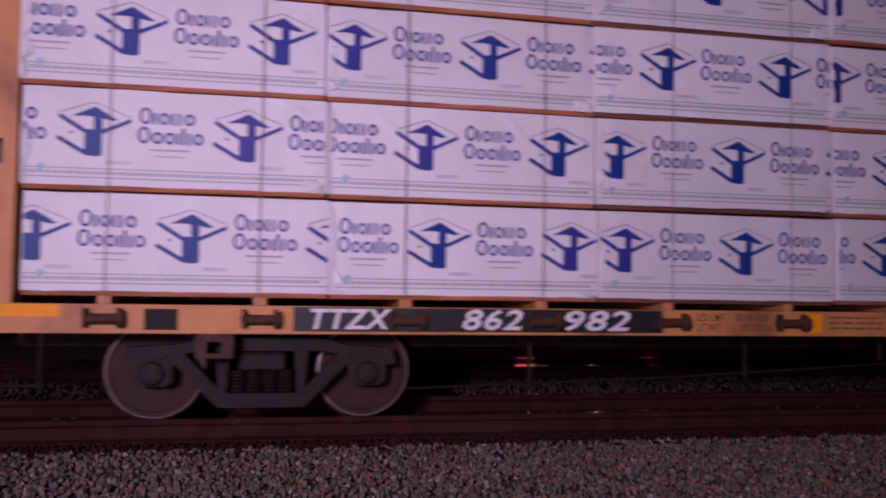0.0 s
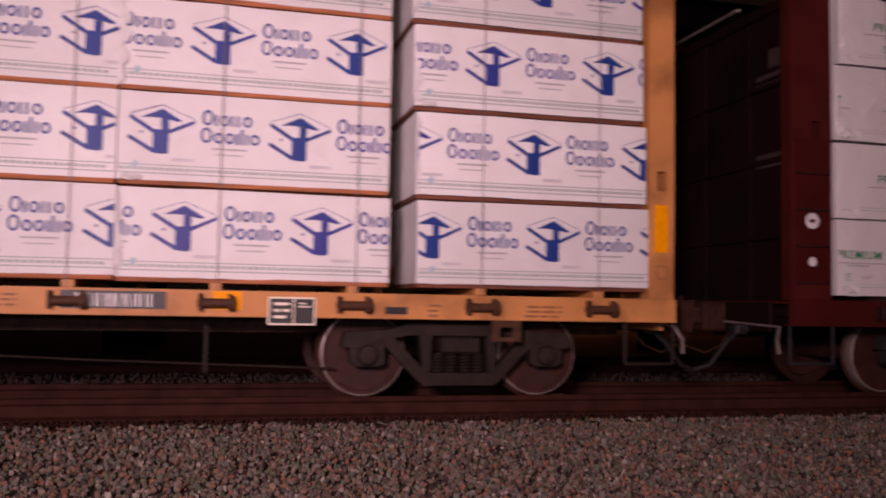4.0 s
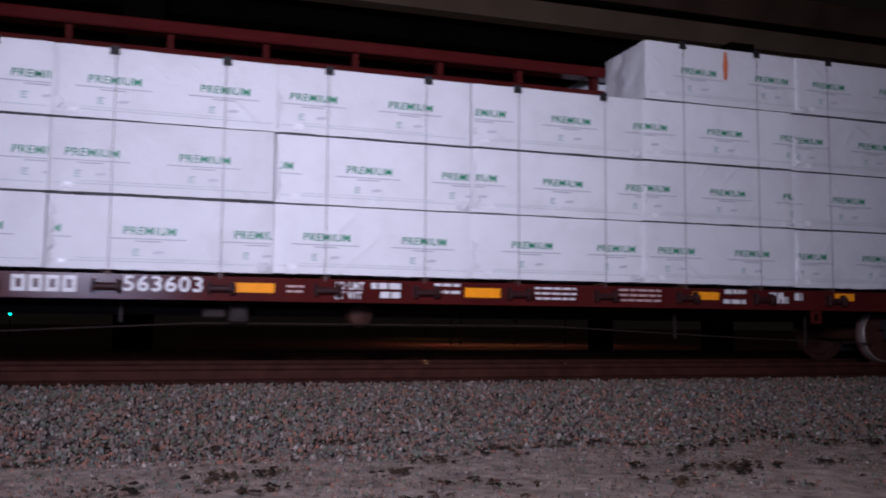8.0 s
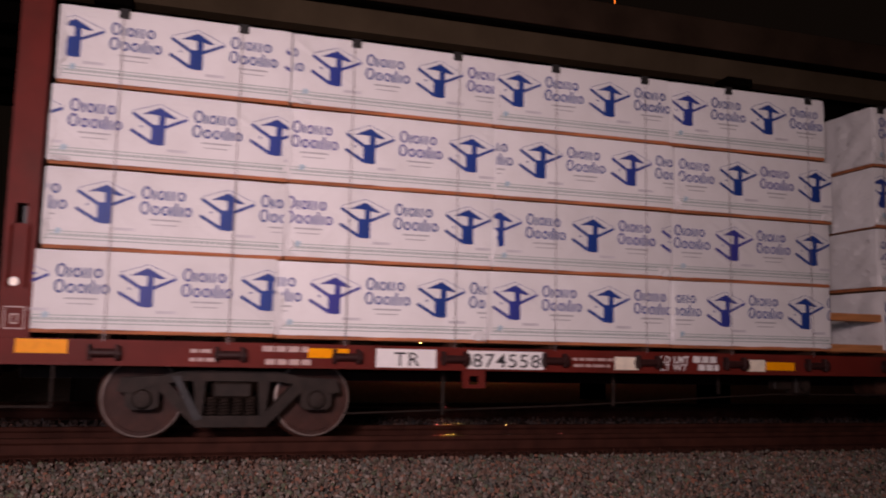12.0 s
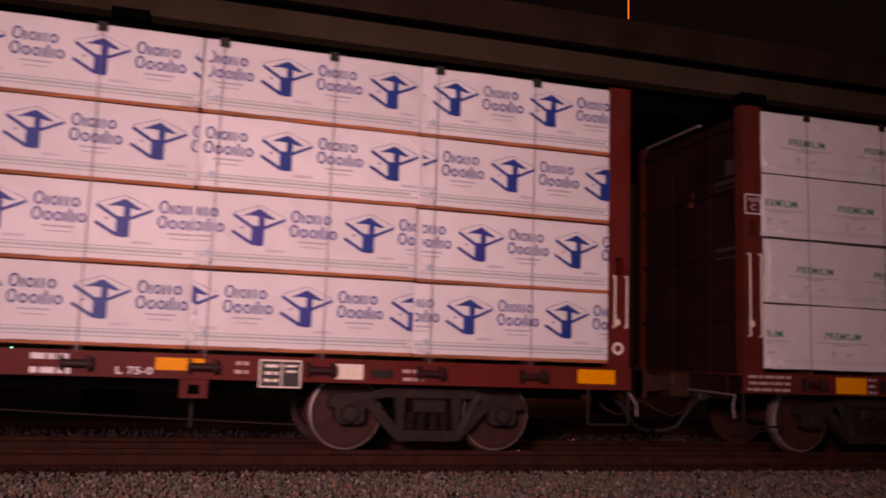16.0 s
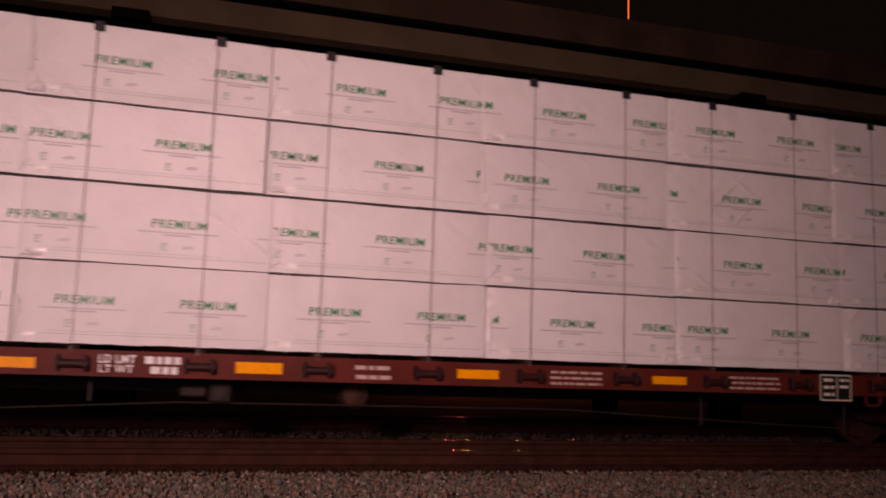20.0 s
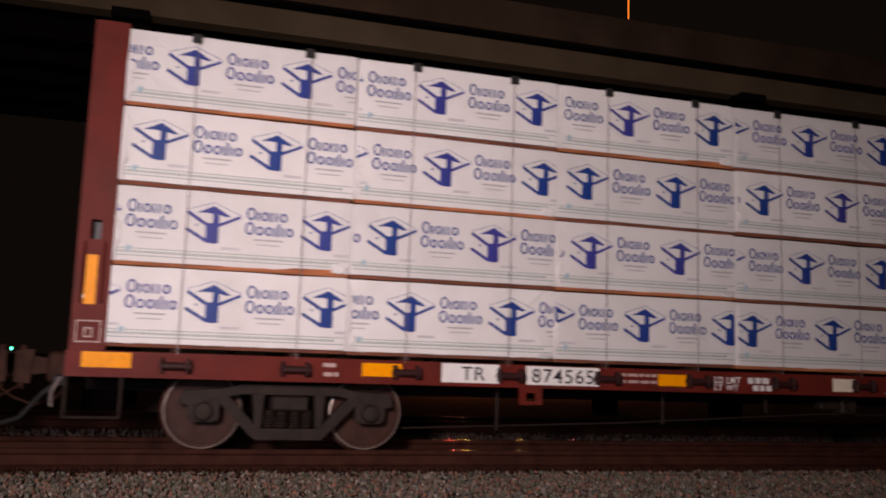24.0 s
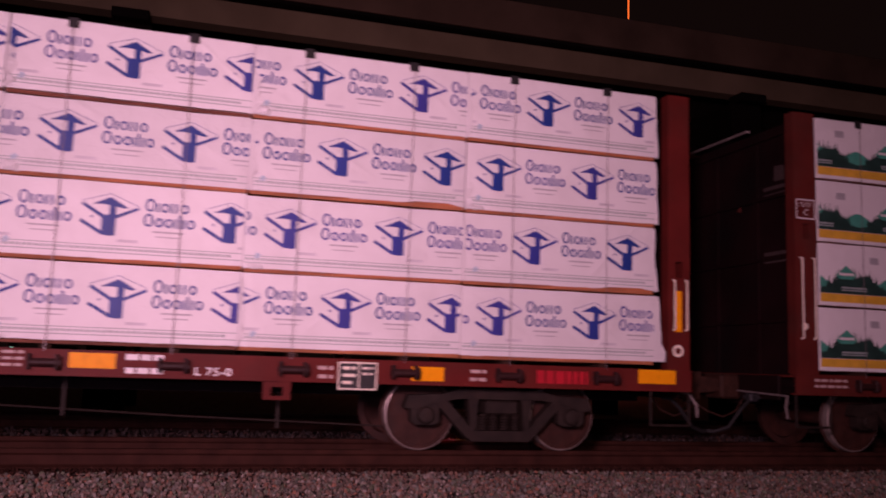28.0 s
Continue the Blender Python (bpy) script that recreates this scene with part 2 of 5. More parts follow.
DARK_RED_IRON = mat("dark_red_iron", (0.03, 0.009, 0.008), 0.55, spec=0.25, vary=0.4, scale=9, fine=60, bump=0.3)
LEVER_STEEL = mat("pale_bare_steel", (0.16, 0.155, 0.15), 0.5, vary=0.3, scale=8, fine=70, bump=0.2)
STEEL_GREY = mat("grey_cast_steel", (0.025, 0.024, 0.026), 0.55, spec=0.3, vary=0.35, scale=8, fine=70, bump=0.3, dirt=(0.03, 0.025, 0.022), dirt_amount=0.6)
WHEEL_RUST = mat("rusty_wheel_plate", (0.045, 0.016, 0.011), 0.6, spec=0.2, vary=0.3, scale=7, fine=60, bump=0.2, dirt=(0.03, 0.02, 0.017), dirt_amount=0.6)
WHEEL_RIM = mat("worn_wheel_rim", (0.32, 0.26, 0.23), 0.4, 0.4, vary=0.2, bump=0.05)
RAIL_RUST = mat("rusty_rail", (0.042, 0.014, 0.009), 0.75, spec=0.1, vary=0.3, scale=5, fine=60, bump=0.3)
RAIL_TOP = mat("polished_rail_head", (0.55, 0.5, 0.47), 0.09, 1.0, patchy=0.03, vary=0.1, scale=14, bump=0.01, stretch=(0.2, 1, 1))
TIE_WOOD = mat("creosoted_tie", (0.04, 0.02, 0.014), 0.85, spec=0.1, vary=0.4, scale=5, fine=40, bump=0.5, stretch=(6, 0.8, 6))
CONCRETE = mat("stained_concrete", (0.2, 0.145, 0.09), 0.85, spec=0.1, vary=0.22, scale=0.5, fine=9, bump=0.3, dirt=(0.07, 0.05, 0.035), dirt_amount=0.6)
CONCRETE_DIM = mat("dull_brown_concrete", (0.115, 0.072, 0.048), 0.9, spec=0.1, vary=0.35, scale=0.5, fine=7, bump=0.3, dirt=(0.03, 0.02, 0.014), dirt_amount=0.6)
# concrete of deck, inner girders and piers: the shade is put into its colour
CONCRETE_SHADED = mat("shaded_concrete", (0.008, 0.006, 0.005), 0.9, spec=0.05, vary=0.3, scale=0.4, fine=6, bump=0.3)
BALLAST_COLOURS = ((0.06, 0.047, 0.044), (0.15, 0.09, 0.066), (0.2, 0.15, 0.12), (0.08, 0.085, 0.075), (0.25, 0.11, 0.07), (0.15, 0.15, 0.135), (0.11, 0.12, 0.075), (0.07, 0.05, 0.043), (0.33, 0.28, 0.24))
STONE = mat("ballast_stone", (0.2, 0.2, 0.2), 0.8, spec=0.2, vary=0.25, scale=20, fine=90, bump=0.4, random_by="island", dirt=BALLAST_COLOURS)
# darker stones for between the rails and between the tracks
DARK_STONE = mat("dark_ballast_stone", (0.2, 0.2, 0.2), 0.8, spec=0.1, vary=0.25, scale=20, fine=90, bump=0.4, random_by="island", dirt=((0.035, 0.026, 0.024), (0.06, 0.04, 0.034), (0.1, 0.075, 0.066), (0.045, 0.04, 0.042), (0.12, 0.06, 0.045)))
RUSTY_STONE = mat("rust_dusted_stone", (0.2, 0.2, 0.2), 0.85, spec=0.08, vary=0.25, scale=20, fine=90, bump=0.3, random_by="island", dirt=((0.036, 0.013, 0.009), (0.05, 0.02, 0.014), (0.042, 0.016, 0.011)))
BED = mat("ballast_bed", (0.065, 0.052, 0.046), 0.9, spec=0.1, vary=0.4, scale=9, fine=40, bump=1.0)
SOIL = mat("gritty_soil", (0.34, 0.265, 0.215), 0.95, spec=0.15, vary=0.45, scale=7, fine=90, bump=1.0, dirt=(0.12, 0.09, 0.07), dirt_amount=0.6)
LEAF = mat("dead_leaf", (0.08, 0.045, 0.025), 0.8, spec=0.1, vary=0.3, bump=0.2, random_by="island", dirt=((0.012, 0.008, 0.006), (0.03, 0.019, 0.012), (0.06, 0.035, 0.02)))
REFLECTOR = mat("orange_reflective_sheet", (1.0, 0.36, 0.0), 0.4, spec=0.1, vary=0.08, scale=14, fine=120, bump=0.05)
REFLECTOR_WHITE = mat("white_reflective_sheet", (0.85, 0.76, 0.62), 0.35, vary=0.1, scale=14, fine=120, bump=0.05)
WHITE_PAINT = mat("white_stencil_paint", (0.75, 0.73, 0.72), 0.5, vary=0.15, bump=0)
FADED_PAINT = mat("faded_stencil_paint", (0.5, 0.36, 0.33), 0.6, vary=0.25, scale=25, bump=0)
DIM_STENCIL = mat("dim_stencil_paint", (0.055, 0.035, 0.032), 0.6, vary=0.3, scale=25, bump=0)
RAIL_GREY = mat("grimy_handrail_paint", (0.2, 0.16, 0.15), 0.55, vary=0.3, scale=12, bump=0.05)
DARK_STENCIL = mat("dark_stencil_paint", (0.26, 0.11, 0.05), 0.6, vary=0.25, scale=25, bump=0)
COUPLER_RUST = mat("rusty_coupler_iron", (0.042, 0.016, 0.01), 0.7, spec=0.2, vary=0.4, scale=9, fine=60, bump=0.4)
CABLE = mat("steel_tie_down_cable", (0.2, 0.165, 0.17), 0.5, 0.3, vary=0.2, bump=0)
RUBBER = mat("black_rubber", (0.009, 0.008, 0.008), 0.7, vary=0.3, bump=0.1)
ORANGE_PAINT = mat("orange_tag_paint", (0.62, 0.17, 0.06), 0.55, vary=0.25, scale=20, bump=0)
DARK_METAL = mat("dark_fixture_metal", (0.05, 0.05, 0.05), 0.5, 0.6, vary=0.2, bump=0.1)
POLE_GLOW = mat("glowing_orange_pole", (1.0, 0.2, 0.02), 0.5, emit=1.3, bump=0)
LAMP_WARM = mat("warm_far_lamp", (1.0, 0.55, 0.1), 0.5, emit=80, bump=0)
LAMP_RED = mat("red_far_lamp", (1.0, 0.08, 0.08), 0.5, emit=130, bump=0)
LAMP_GREEN = mat("green_far_lamp", (0.1, 1.0, 0.55), 0.5, emit=4, bump=0)
LAMP_WHITE = mat("white_far_lamp", (1.0, 0.9, 0.85), 0.5, emit=25, bump=0)

# ---------------------------------------------------------------- mesh tools
def box(bm, x0, x1, y0, y1, z0, z1, bevel=0.0):
    v = [bm.verts.new((x, y, z)) for x in (x0, x1) for y in (y0, y1) for z in (z0, z1)]
    f = [bm.faces.new([v[i] for i in q]) for q in ((0, 1, 3, 2), (4, 6, 7, 5), (0, 4, 5, 1), (2, 3, 7, 6), (0, 2, 6, 4), (1, 5, 7, 3))]
    if bevel:
        bmesh.ops.bevel(bm, geom=list({e for q in f for e in q.edges}), offset=bevel, segments=1, affect="EDGES")

def prism(bm, pts, y0, y1):
    """A polygon in x, z (in turn) given depth from y0 to y1."""
    a = [bm.verts.new((x, y0, z)) for x, z in pts]
    b = [bm.verts.new((x, y1, z)) for x, z in pts]
    bm.faces.new(a)
    bm.faces.new(b[::-1])
    for i in range(len(pts)):
        j = (i + 1) % len(pts)
        bm.faces.new((a[j], a[i], b[i], b[j]))

def tube(bm, p, q, r, n=8):
    p, q = Vector(p), Vector(q)
    d = (q - p).normalized()
    u = d.orthogonal().normalized()
    w = d.cross(u)
    ends = []
    for c in (p, q):
        ends.append([bm.verts.new(c + (u * math.cos(6.2832 * i / n) + w * math.sin(6.2832 * i / n)) * r) for i in range(n)])
    for i in range(n):
        j = (i + 1) % n
        bm.faces.new((ends[0][i], ends[0][j], ends[1][j], ends[1][i]))
    bm.faces.new(ends[0][::-1])
    bm.faces.new(ends[1])

def pipe(bm, pts, r, n=8):
    for a, b in zip(pts[:-1], pts[1:]):
        tube(bm, a, b, r, n)

def lathe_y(bm, profile, n=40, cx=0.0, cz=0.0, caps=True):
    """Turns (radius, y) pairs about the y axis."""
    rings = [[bm.verts.new((cx + r * math.cos(6.28318 * i / n), y, cz + r * math.sin(6.28318 * i / n))) for i in range(n)] for r, y in profile]
    for a, b in zip(rings[:-1], rings[1:]):
        for i in range(n):
            j = (i + 1) % n
            bm.faces.new((a[i], a[j], b[j], b[i]))
    if caps:
        bm.faces.new(rings[0][::-1])
        bm.faces.new(rings[-1])

def mesh_of(name, bm, *materials):
    bmesh.ops.recalc_face_normals(bm, faces=bm.faces)
    me = bpy.data.meshes.new(name)
    bm.to_mesh(me)
    bm.free()
    for m in materials:
        me.materials.append(m)
    return me

def part(name, bm, material, parent, label="", at=None):
    """Links a bmesh, or a mesh that is shared, as one mesh object under a thing or a part."""
    me = mesh_of(name, bm, material) if isinstance(bm, bmesh.types.BMesh) else bm
    ob = new(name, me)
    ob.parent = parent
    if at is not None:
        ob.matrix_basis = at
    if label:
        ob["label"] = label
    return ob

def thing(name, label, category, group="", kind="", data=None):
    return tagged(new(name, data), label, category, group, kind)

def flat_mesh(name, polys, material, y=0.0):
    """Upright flat shapes in x, z at depth y, facing the camera's side; each shape is 2 mm proud of the next."""
    verts, faces = [], []
    for poly in polys:
        k = len(verts)
        verts += [(x, y, z) for x, z in poly]
        faces.append(list(range(k, k + len(poly))))
    me = bpy.data.meshes.new(name)
    me.from_pydata(verts, [], faces)
    me.materials.append(material)
    return me

def rect(x0, x1, z0, z1):
    return [(x0, z0), (x1, z0), (x1, z1), (x0, z1)]

def ring(x0, x1, z0, z1, w):
    return [rect(x0, x1, z0, z0 + w), rect(x0, x1, z1 - w, z1), rect(x0, x0 + w, z0 + w, z1 - w), rect(x1 - w, x1, z0 + w, z1 - w)]

def stroke(x0, z0, x1, z1, w):
    return [(x0, z0 - w / 2), (x1, z1 - w / 2), (x1, z1 + w / 2), (x0, z0 + w / 2)]

def shifted(polys, dx, dz=0.0, k=1.0):
    return [[(x * k + dx, z * k + dz) for x, z in p] for p in polys]

def clipped(polys, lo, hi):
    """The shapes cut off at x = lo and x = hi."""
    out = []
    for p in polys:
        xs = [q[0] for q in p]
        if max(xs) <= lo or min(xs) >= hi:
            continue
        for side, c in ((1, lo), (-1, hi)):
            if min(side * (q[0] - c) for q in p) >= 0:
                continue
            res = []
            for a, b in zip(p, p[1:] + p[:1]):
                da, db = side * (a[0] - c), side * (b[0] - c)
                if da >= 0:
                    res.append(a)
                if da * db < 0:
                    t = da / (da - db)
                    res.append((c, a[1] + (b[1] - a[1]) * t))
            p = res
            if len(p) < 3:
                break
        if len(p) >= 3:
            out.append(p)
    return out

_words = {}
def word(text, height, width=None, bold=0.002, slant=0.0):
    """Flat shapes of a word in the built-in font, its lower left corner at 0, 0."""
    key = (text, bold, slant)
    if key not in _words:
        cu = bpy.data.curves.new("lettering", "FONT")
        cu.body, cu.resolution_u, cu.offset, cu.shear, cu.space_character = text, 3, bold, slant, 1.1
        ob = bpy.data.objects.new("lettering", cu)
        scene.collection.objects.link(ob)
        me = bpy.data.meshes.new_from_object(ob.evaluated_get(bpy.context.evaluated_depsgraph_get()))
        _words[key] = [[(me.vertices[i].co.x, me.vertices[i].co.y) for i in q.vertices] for q in me.polygons]
        bpy.data.objects.remove(ob)
        bpy.data.curves.remove(cu)
        bpy.data.meshes.remove(me)
    polys = _words[key]
    xs = [x for p in polys for x, z in p]
    zs = [z for p in polys for x, z in p]
    kz = height / (max(zs) - min(zs))
    kx = width / (max(xs) - min(xs)) if width else kz
    return [[((x - min(xs)) * kx, (z - min(zs)) * kz) for x, z in p] for p in polys]

# ---------------------------------------------------------------- ground and tracks
RAILS = ((0.66, 2.095), (5.9, 7.335))

def ground_height(y):
    """Level track bed, a shoulder that falls away, flat soil beyond it."""
    for y0, z0, y1, z1 in ((-2.9, -0.62, -0.75, -0.28), (-0.75, -0.28, 0.2, -0.218), (0.2, -0.218, 0.66, -0.205), (0.66, -0.205, 8.4, -0.205), (8.4, -0.205, 10.5, -0.6)):
        if y0 <= y <= y1:
            return z0 + (z1 - z0) * (y - y0) / (y1 - y0)
    return -0.62 if y < 0 else -0.6

bm = bmesh.new()
xs = [-3000, -400, -60] + [-20 + 0.5 * i for i in range(101)] + [60, 400, 3000]
ys = [-3000, -400, -60, -20] + [-14 + 0.5 * i for i in range(18)] + [-4.9 + 0.18 * i for i in range(32)] + [1.0, 3.0, 5.0, 8.4, 10.5, 14, 30, 100, 400, 3000]
grid = [[bm.verts.new((x, y, ground_height(y) - (0.03 if -2.9 < y < 10 else 0) + (0.035 * noise.noise((x * 0.9, y * 0.9, 3)) if abs(x) < 30 and -14 < y < -2.5 else 0))) for y in ys] for x in xs]
for a, b in zip(grid[:-1], grid[1:]):
    for j in range(len(ys) - 1):
        bm.faces.new((a[j], b[j], b[j + 1], a[j + 1])).material_index = 1 if -2.95 < ys[j] < 10.4 else 0
tagged(new("ground", mesh_of("ground", bm, SOIL, BED)), "gritty soil beside a raised bed of ballast", "ground", kind="structure")

def stones(name, x0, x1, y0, y1, per_m2, label, size=(0.012, 0.028), material=STONE):
    rng = np.random.default_rng(int(100 + abs(y0) * 10))
    count = int((x1 - x0) * (y1 - y0) * per_m2)
    t = (1 + 5 ** 0.5) / 2
    ico = np.array([(-1, t, 0), (1, t, 0), (-1, -t, 0), (1, -t, 0), (0, -1, t), (0, 1, t), (0, -1, -t), (0, 1, -t), (t, 0, -1), (t, 0, 1), (-t, 0, -1), (-t, 0, 1)]) / 1.9
    tri = np.array([(0, 11, 5), (0, 5, 1), (0, 1, 7), (0, 7, 10), (0, 10, 11), (1, 5, 9), (5, 11, 4), (11, 10, 2), (10, 7, 6), (7, 1, 8),
                    (3, 9, 4), (3, 4, 2), (3, 2, 6), (3, 6, 8), (3, 8, 9), (4, 9, 5), (2, 4, 11), (6, 2, 10), (8, 6, 7), (9, 8, 1)])
    px, py = rng.uniform(x0, x1, count), rng.uniform(y0, y1, count)
    pz = np.array([ground_height(y) for y in py]) + rng.uniform(-0.03, 0.022, count)
    r = rng.uniform(size[0], size[1], count)
    v = ico[None] * rng.uniform(0.6, 1.25, (count, 12, 1)) * r[:, None, None] * rng.uniform(0.7, 1.3, (count, 1, 3))
    a = rng.uniform(0, 6.28, count)
    c, s = np.cos(a)[:, None], np.sin(a)[:, None]
    vx, vy = v[:, :, 0] * c - v[:, :, 1] * s, v[:, :, 0] * s + v[:, :, 1] * c
    verts = np.stack([vx + px[:, None], vy + py[:, None], v[:, :, 2] + pz[:, None]], 2).reshape(-1, 3)
    faces = (tri[None] + 12 * np.arange(count)[:, None, None]).reshape(-1, 3)
    me = bpy.data.meshes.new(name)
    me.from_pydata(verts.tolist(), [], faces.tolist())
    me.materials.append(material)
    return tagged(new(name, me), label, "ballast", kind="stuff")

stones("ballast_shoulder", -4.0, 12.5, -3.1, -0.4, 800, "crushed grey and rusty ballast stones on the shoulder")
stones("ballast_beside_rail", -4.0, 12.5, -0.45, 0.24, 800, "crushed ballast stones at the shoulder's edge", material=STONE)
stones("rust_dusted_ballast", -4.0, 12.5, 0.2, 0.6, 1100, "fine ballast caked brown with rust dust along the rail", (0.008, 0.018), RUSTY_STONE)
stones("ballast_between_rails", -6.0, 16.0, 0.74, 2.02, 200, "dark crushed ballast between the rails", (0.02, 0.04), DARK_STONE)
stones("ballast_far_track", -4.0, 24.0, 2.2, 5.8, 90, "dark crushed ballast between the two tracks", (0.02, 0.04), DARK_STONE)
stones("gravel_scatter", -3.0, 8.0, -5.4, -2.7, 420, "loose gravel scattered over the soil", (0.005, 0.015))

rng = random.Random(5)
bm = bmesh.new()
for i in range(5200):
    x, y = rng.uniform(-3, 8), -2.5 - 2.7 * rng.random()
    if noise.noise((x * 1.3, y * 2.9, 8)) + 0.5 * noise.noise((x * 5, y * 7, 3)) < 0.3:
        continue
    s, a, z = rng.uniform(0.02, 0.065), rng.uniform(0, 6.28), ground_height(y) + rng.uniform(0.02, 0.05)
    pts = []
    for k in range(7):
        b = a + 6.283 * k / 7
        q = s * rng.uniform(0.45, 1.1) * (1.0 if k % 2 else 0.7)
        pts.append(bm.verts.new((x + q * math.cos(b), y + q * math.sin(b) * 0.8, z + rng.uniform(-0.008, 0.014))))
    top = bm.verts.new((x, y, z + 0.018))
    for k in range(7):
        bm.faces.new((pts[k], pts[(k + 1) % 7], top))
me = mesh_of("leaf_litter", bm, LEAF)
tagged(new("leaf_litter", me), "dark dead leaves and clods on the soil", "leaves", kind="stuff")

RAIL_PROFILE = ((-0.076, -0.2), (0.076, -0.2), (0.076, -0.189), (0.014, -0.165), (0.01, -0.07), (0.036, -0.046), (0.038, -0.008), (0.03, 0.0), (-0.03, 0.0), (-0.038, -0.008), (-0.036, -0.046), (-0.01, -0.07), (-0.014, -0.165), (-0.076, -0.189))
def rail(y, label):
    bm = bmesh.new()
    a = [bm.verts.new((-260, y + p, z)) for p, z in RAIL_PROFILE]
    b = [bm.verts.new((300, y + p, z)) for p, z in RAIL_PROFILE]
    for i in range(len(a)):
        j = (i + 1) % len(a)
        bm.faces.new((a[i], a[j], b[j], b[i])).material_index = 1 if i == 7 else 0
    return tagged(new("rail", mesh_of("rail", bm, RAIL_RUST, RAIL_TOP)), label, "rail", "track rails", "structure")

for near, far in RAILS:
    rail(near, "rusty steel rail with a polished running surface")
    rail(far, "rusty steel rail with a polished running surface")

tie_mesh = bmesh.new()
box(tie_mesh, -0.115, 0.115, -1.3, 1.3, -0.2, 0.0, 0.012)
tie_mesh = mesh_of("wooden_tie", tie_mesh, TIE_WOOD)
for (near, far), top in ((RAILS[0], -0.212), (RAILS[1], -0.212)):
    for i in range(42):
        tie = tagged(new("wooden_tie", tie_mesh), "dark creosoted wooden tie sunk in the ballast", "railway tie", "track ties", "structure")
        tie.matrix_basis = pose(-5 + 0.53 * i, (near + far) / 2, top, 0, 0, rng.uniform(-1.5, 1.5))

# ---------------------------------------------------------------- overpass behind the track
OY = 12.0
OZ = 9.05
bm = bmesh.new()
prism(bm, [(-120, OZ), (200, OZ), (200, OZ + 0.62), (-120, OZ + 0.62)], OY, OY + 0.5)
tagged(new("overpass_girder", mesh_of("overpass_girder", bm, CONCRETE)), "long brown concrete edge girder of the overpass", "girder", kind="structure")
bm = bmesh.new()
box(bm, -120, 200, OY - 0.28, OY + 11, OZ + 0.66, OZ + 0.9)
tagged(new("overpass_deck", mesh_of("overpass_deck", bm, CONCRETE_SHADED)), "concrete deck of the overpass, coloured dark for shade", "bridge deck", kind="structure")
bm = bmesh.new()
box(bm, -120, 200, OY - 0.34, OY - 0.1, OZ + 0.904, OZ + 1.63, 0.02)
box(bm, -120, 200, OY - 0.38, OY - 0.343, OZ + 0.72, OZ + 0.98)
tagged(new("overpass_parapet", mesh_of("overpass_parapet", bm, CONCRETE_DIM)), "dull brown concrete parapet along the overpass edge", "parapet", kind="structure")
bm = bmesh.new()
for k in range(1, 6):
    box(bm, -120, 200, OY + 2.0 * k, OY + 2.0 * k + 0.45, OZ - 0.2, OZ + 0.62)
tagged(new("overpass_beams", mesh_of("overpass_beams", bm, CONCRETE_SHADED)), "row of shade-coloured girders under the bridge deck", "girder", kind="structure")
PIER_X = [-35.5 + 17.0 * k for k in range(9)]
for x in PIER_X:
    pier = thing("overpass_pier", "shade-coloured concrete pier carrying the overpass girders", "pier", "overpass piers", "structure")
    pier.matrix_basis = pose(x, OY, 0)
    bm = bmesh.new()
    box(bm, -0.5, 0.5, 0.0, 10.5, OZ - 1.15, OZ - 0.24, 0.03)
    part("pier_cap", bm, CONCRETE_SHADED, pier)
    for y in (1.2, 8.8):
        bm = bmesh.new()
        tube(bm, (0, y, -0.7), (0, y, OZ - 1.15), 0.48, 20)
        part("column", bm, CONCRETE_SHADED, pier)
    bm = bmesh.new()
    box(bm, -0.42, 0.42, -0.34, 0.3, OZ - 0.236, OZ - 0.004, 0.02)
    part("bearing_block", bm, CONCRETE_SHADED, pier)

# lamp pole on the parapet; its shaft glows orange in place of lantern light
pole = thing("overpass_lamp_pole", "thin lamp pole glowing orange above the overpass parapet", "lamp pole")
pole.matrix_basis = pose(11.525, OY - 0.2, OZ + 1.632)
bm = bmesh.new()
tube(bm, (0, 0, 0), (0, 0, 7.0), 0.02, 8)
part("shaft", bm, POLE_GLOW, pole)
bm = bmesh.new()
box(bm, -0.1, 0.1, -0.1, 0.1, -0.0, 0.02)
part("base_plate", bm, DARK_METAL, pole)
bm = bmesh.new()
box(bm, -0.25, 0.25, -0.6, 0.05, 7.0, 7.14, 0.03)
part("lantern", bm, DARK_METAL, pole)

# lights far beyond the track; those at y 42 are unseen, added for coloured streaks on the rails
def far_lamp(x, y, z, size, material, label, wide=0.0):
    ob = thing("far_lamp", label, "lamp", "far lights")
    ob.matrix_basis = pose(x, y, 0)
    bm = bmesh.new()
    if wide:
        tube(bm, (-wide, 0, z), (wide, 0, z), size, 12)
    else:
        bmesh.ops.create_icosphere(bm, subdivisions=2, radius=size, matrix=Matrix.Translation((0, 0, z)))
    part("globe", bm, material, ob)
    bm = bmesh.new()
    tube(bm, (0, 0.1, -0.7), (0, 0.1, z - size * 0.5), 0.05, 8)
    part("post", bm, DARK_METAL, ob)

far_lamp(-11.01, 60.0, 1.20, 0.12, LAMP_GREEN, "small green light far beyond the track")
far_lamp(22.05, 45.0, 7.08, 0.13, LAMP_WHITE, "small white lamp far beyond the track")
far_lamp(23.22, 70.0, 1.98, 0.10, LAMP_WARM, "small warm lamp far beyond the track")
far_lamp(17.06, 42.0, 3.42, 0.04, LAMP_WARM, "yellow lamp on a post far beyond the track", 0.4)
far_lamp(20.62, 42.0, 3.39, 0.03, LAMP_WARM, "small yellow lamp on a post far beyond the track", 0.2)
far_lamp(24.20, 42.0, 3.36, 0.03, LAMP_RED, "red lamp on a post far beyond the track", 0.2)
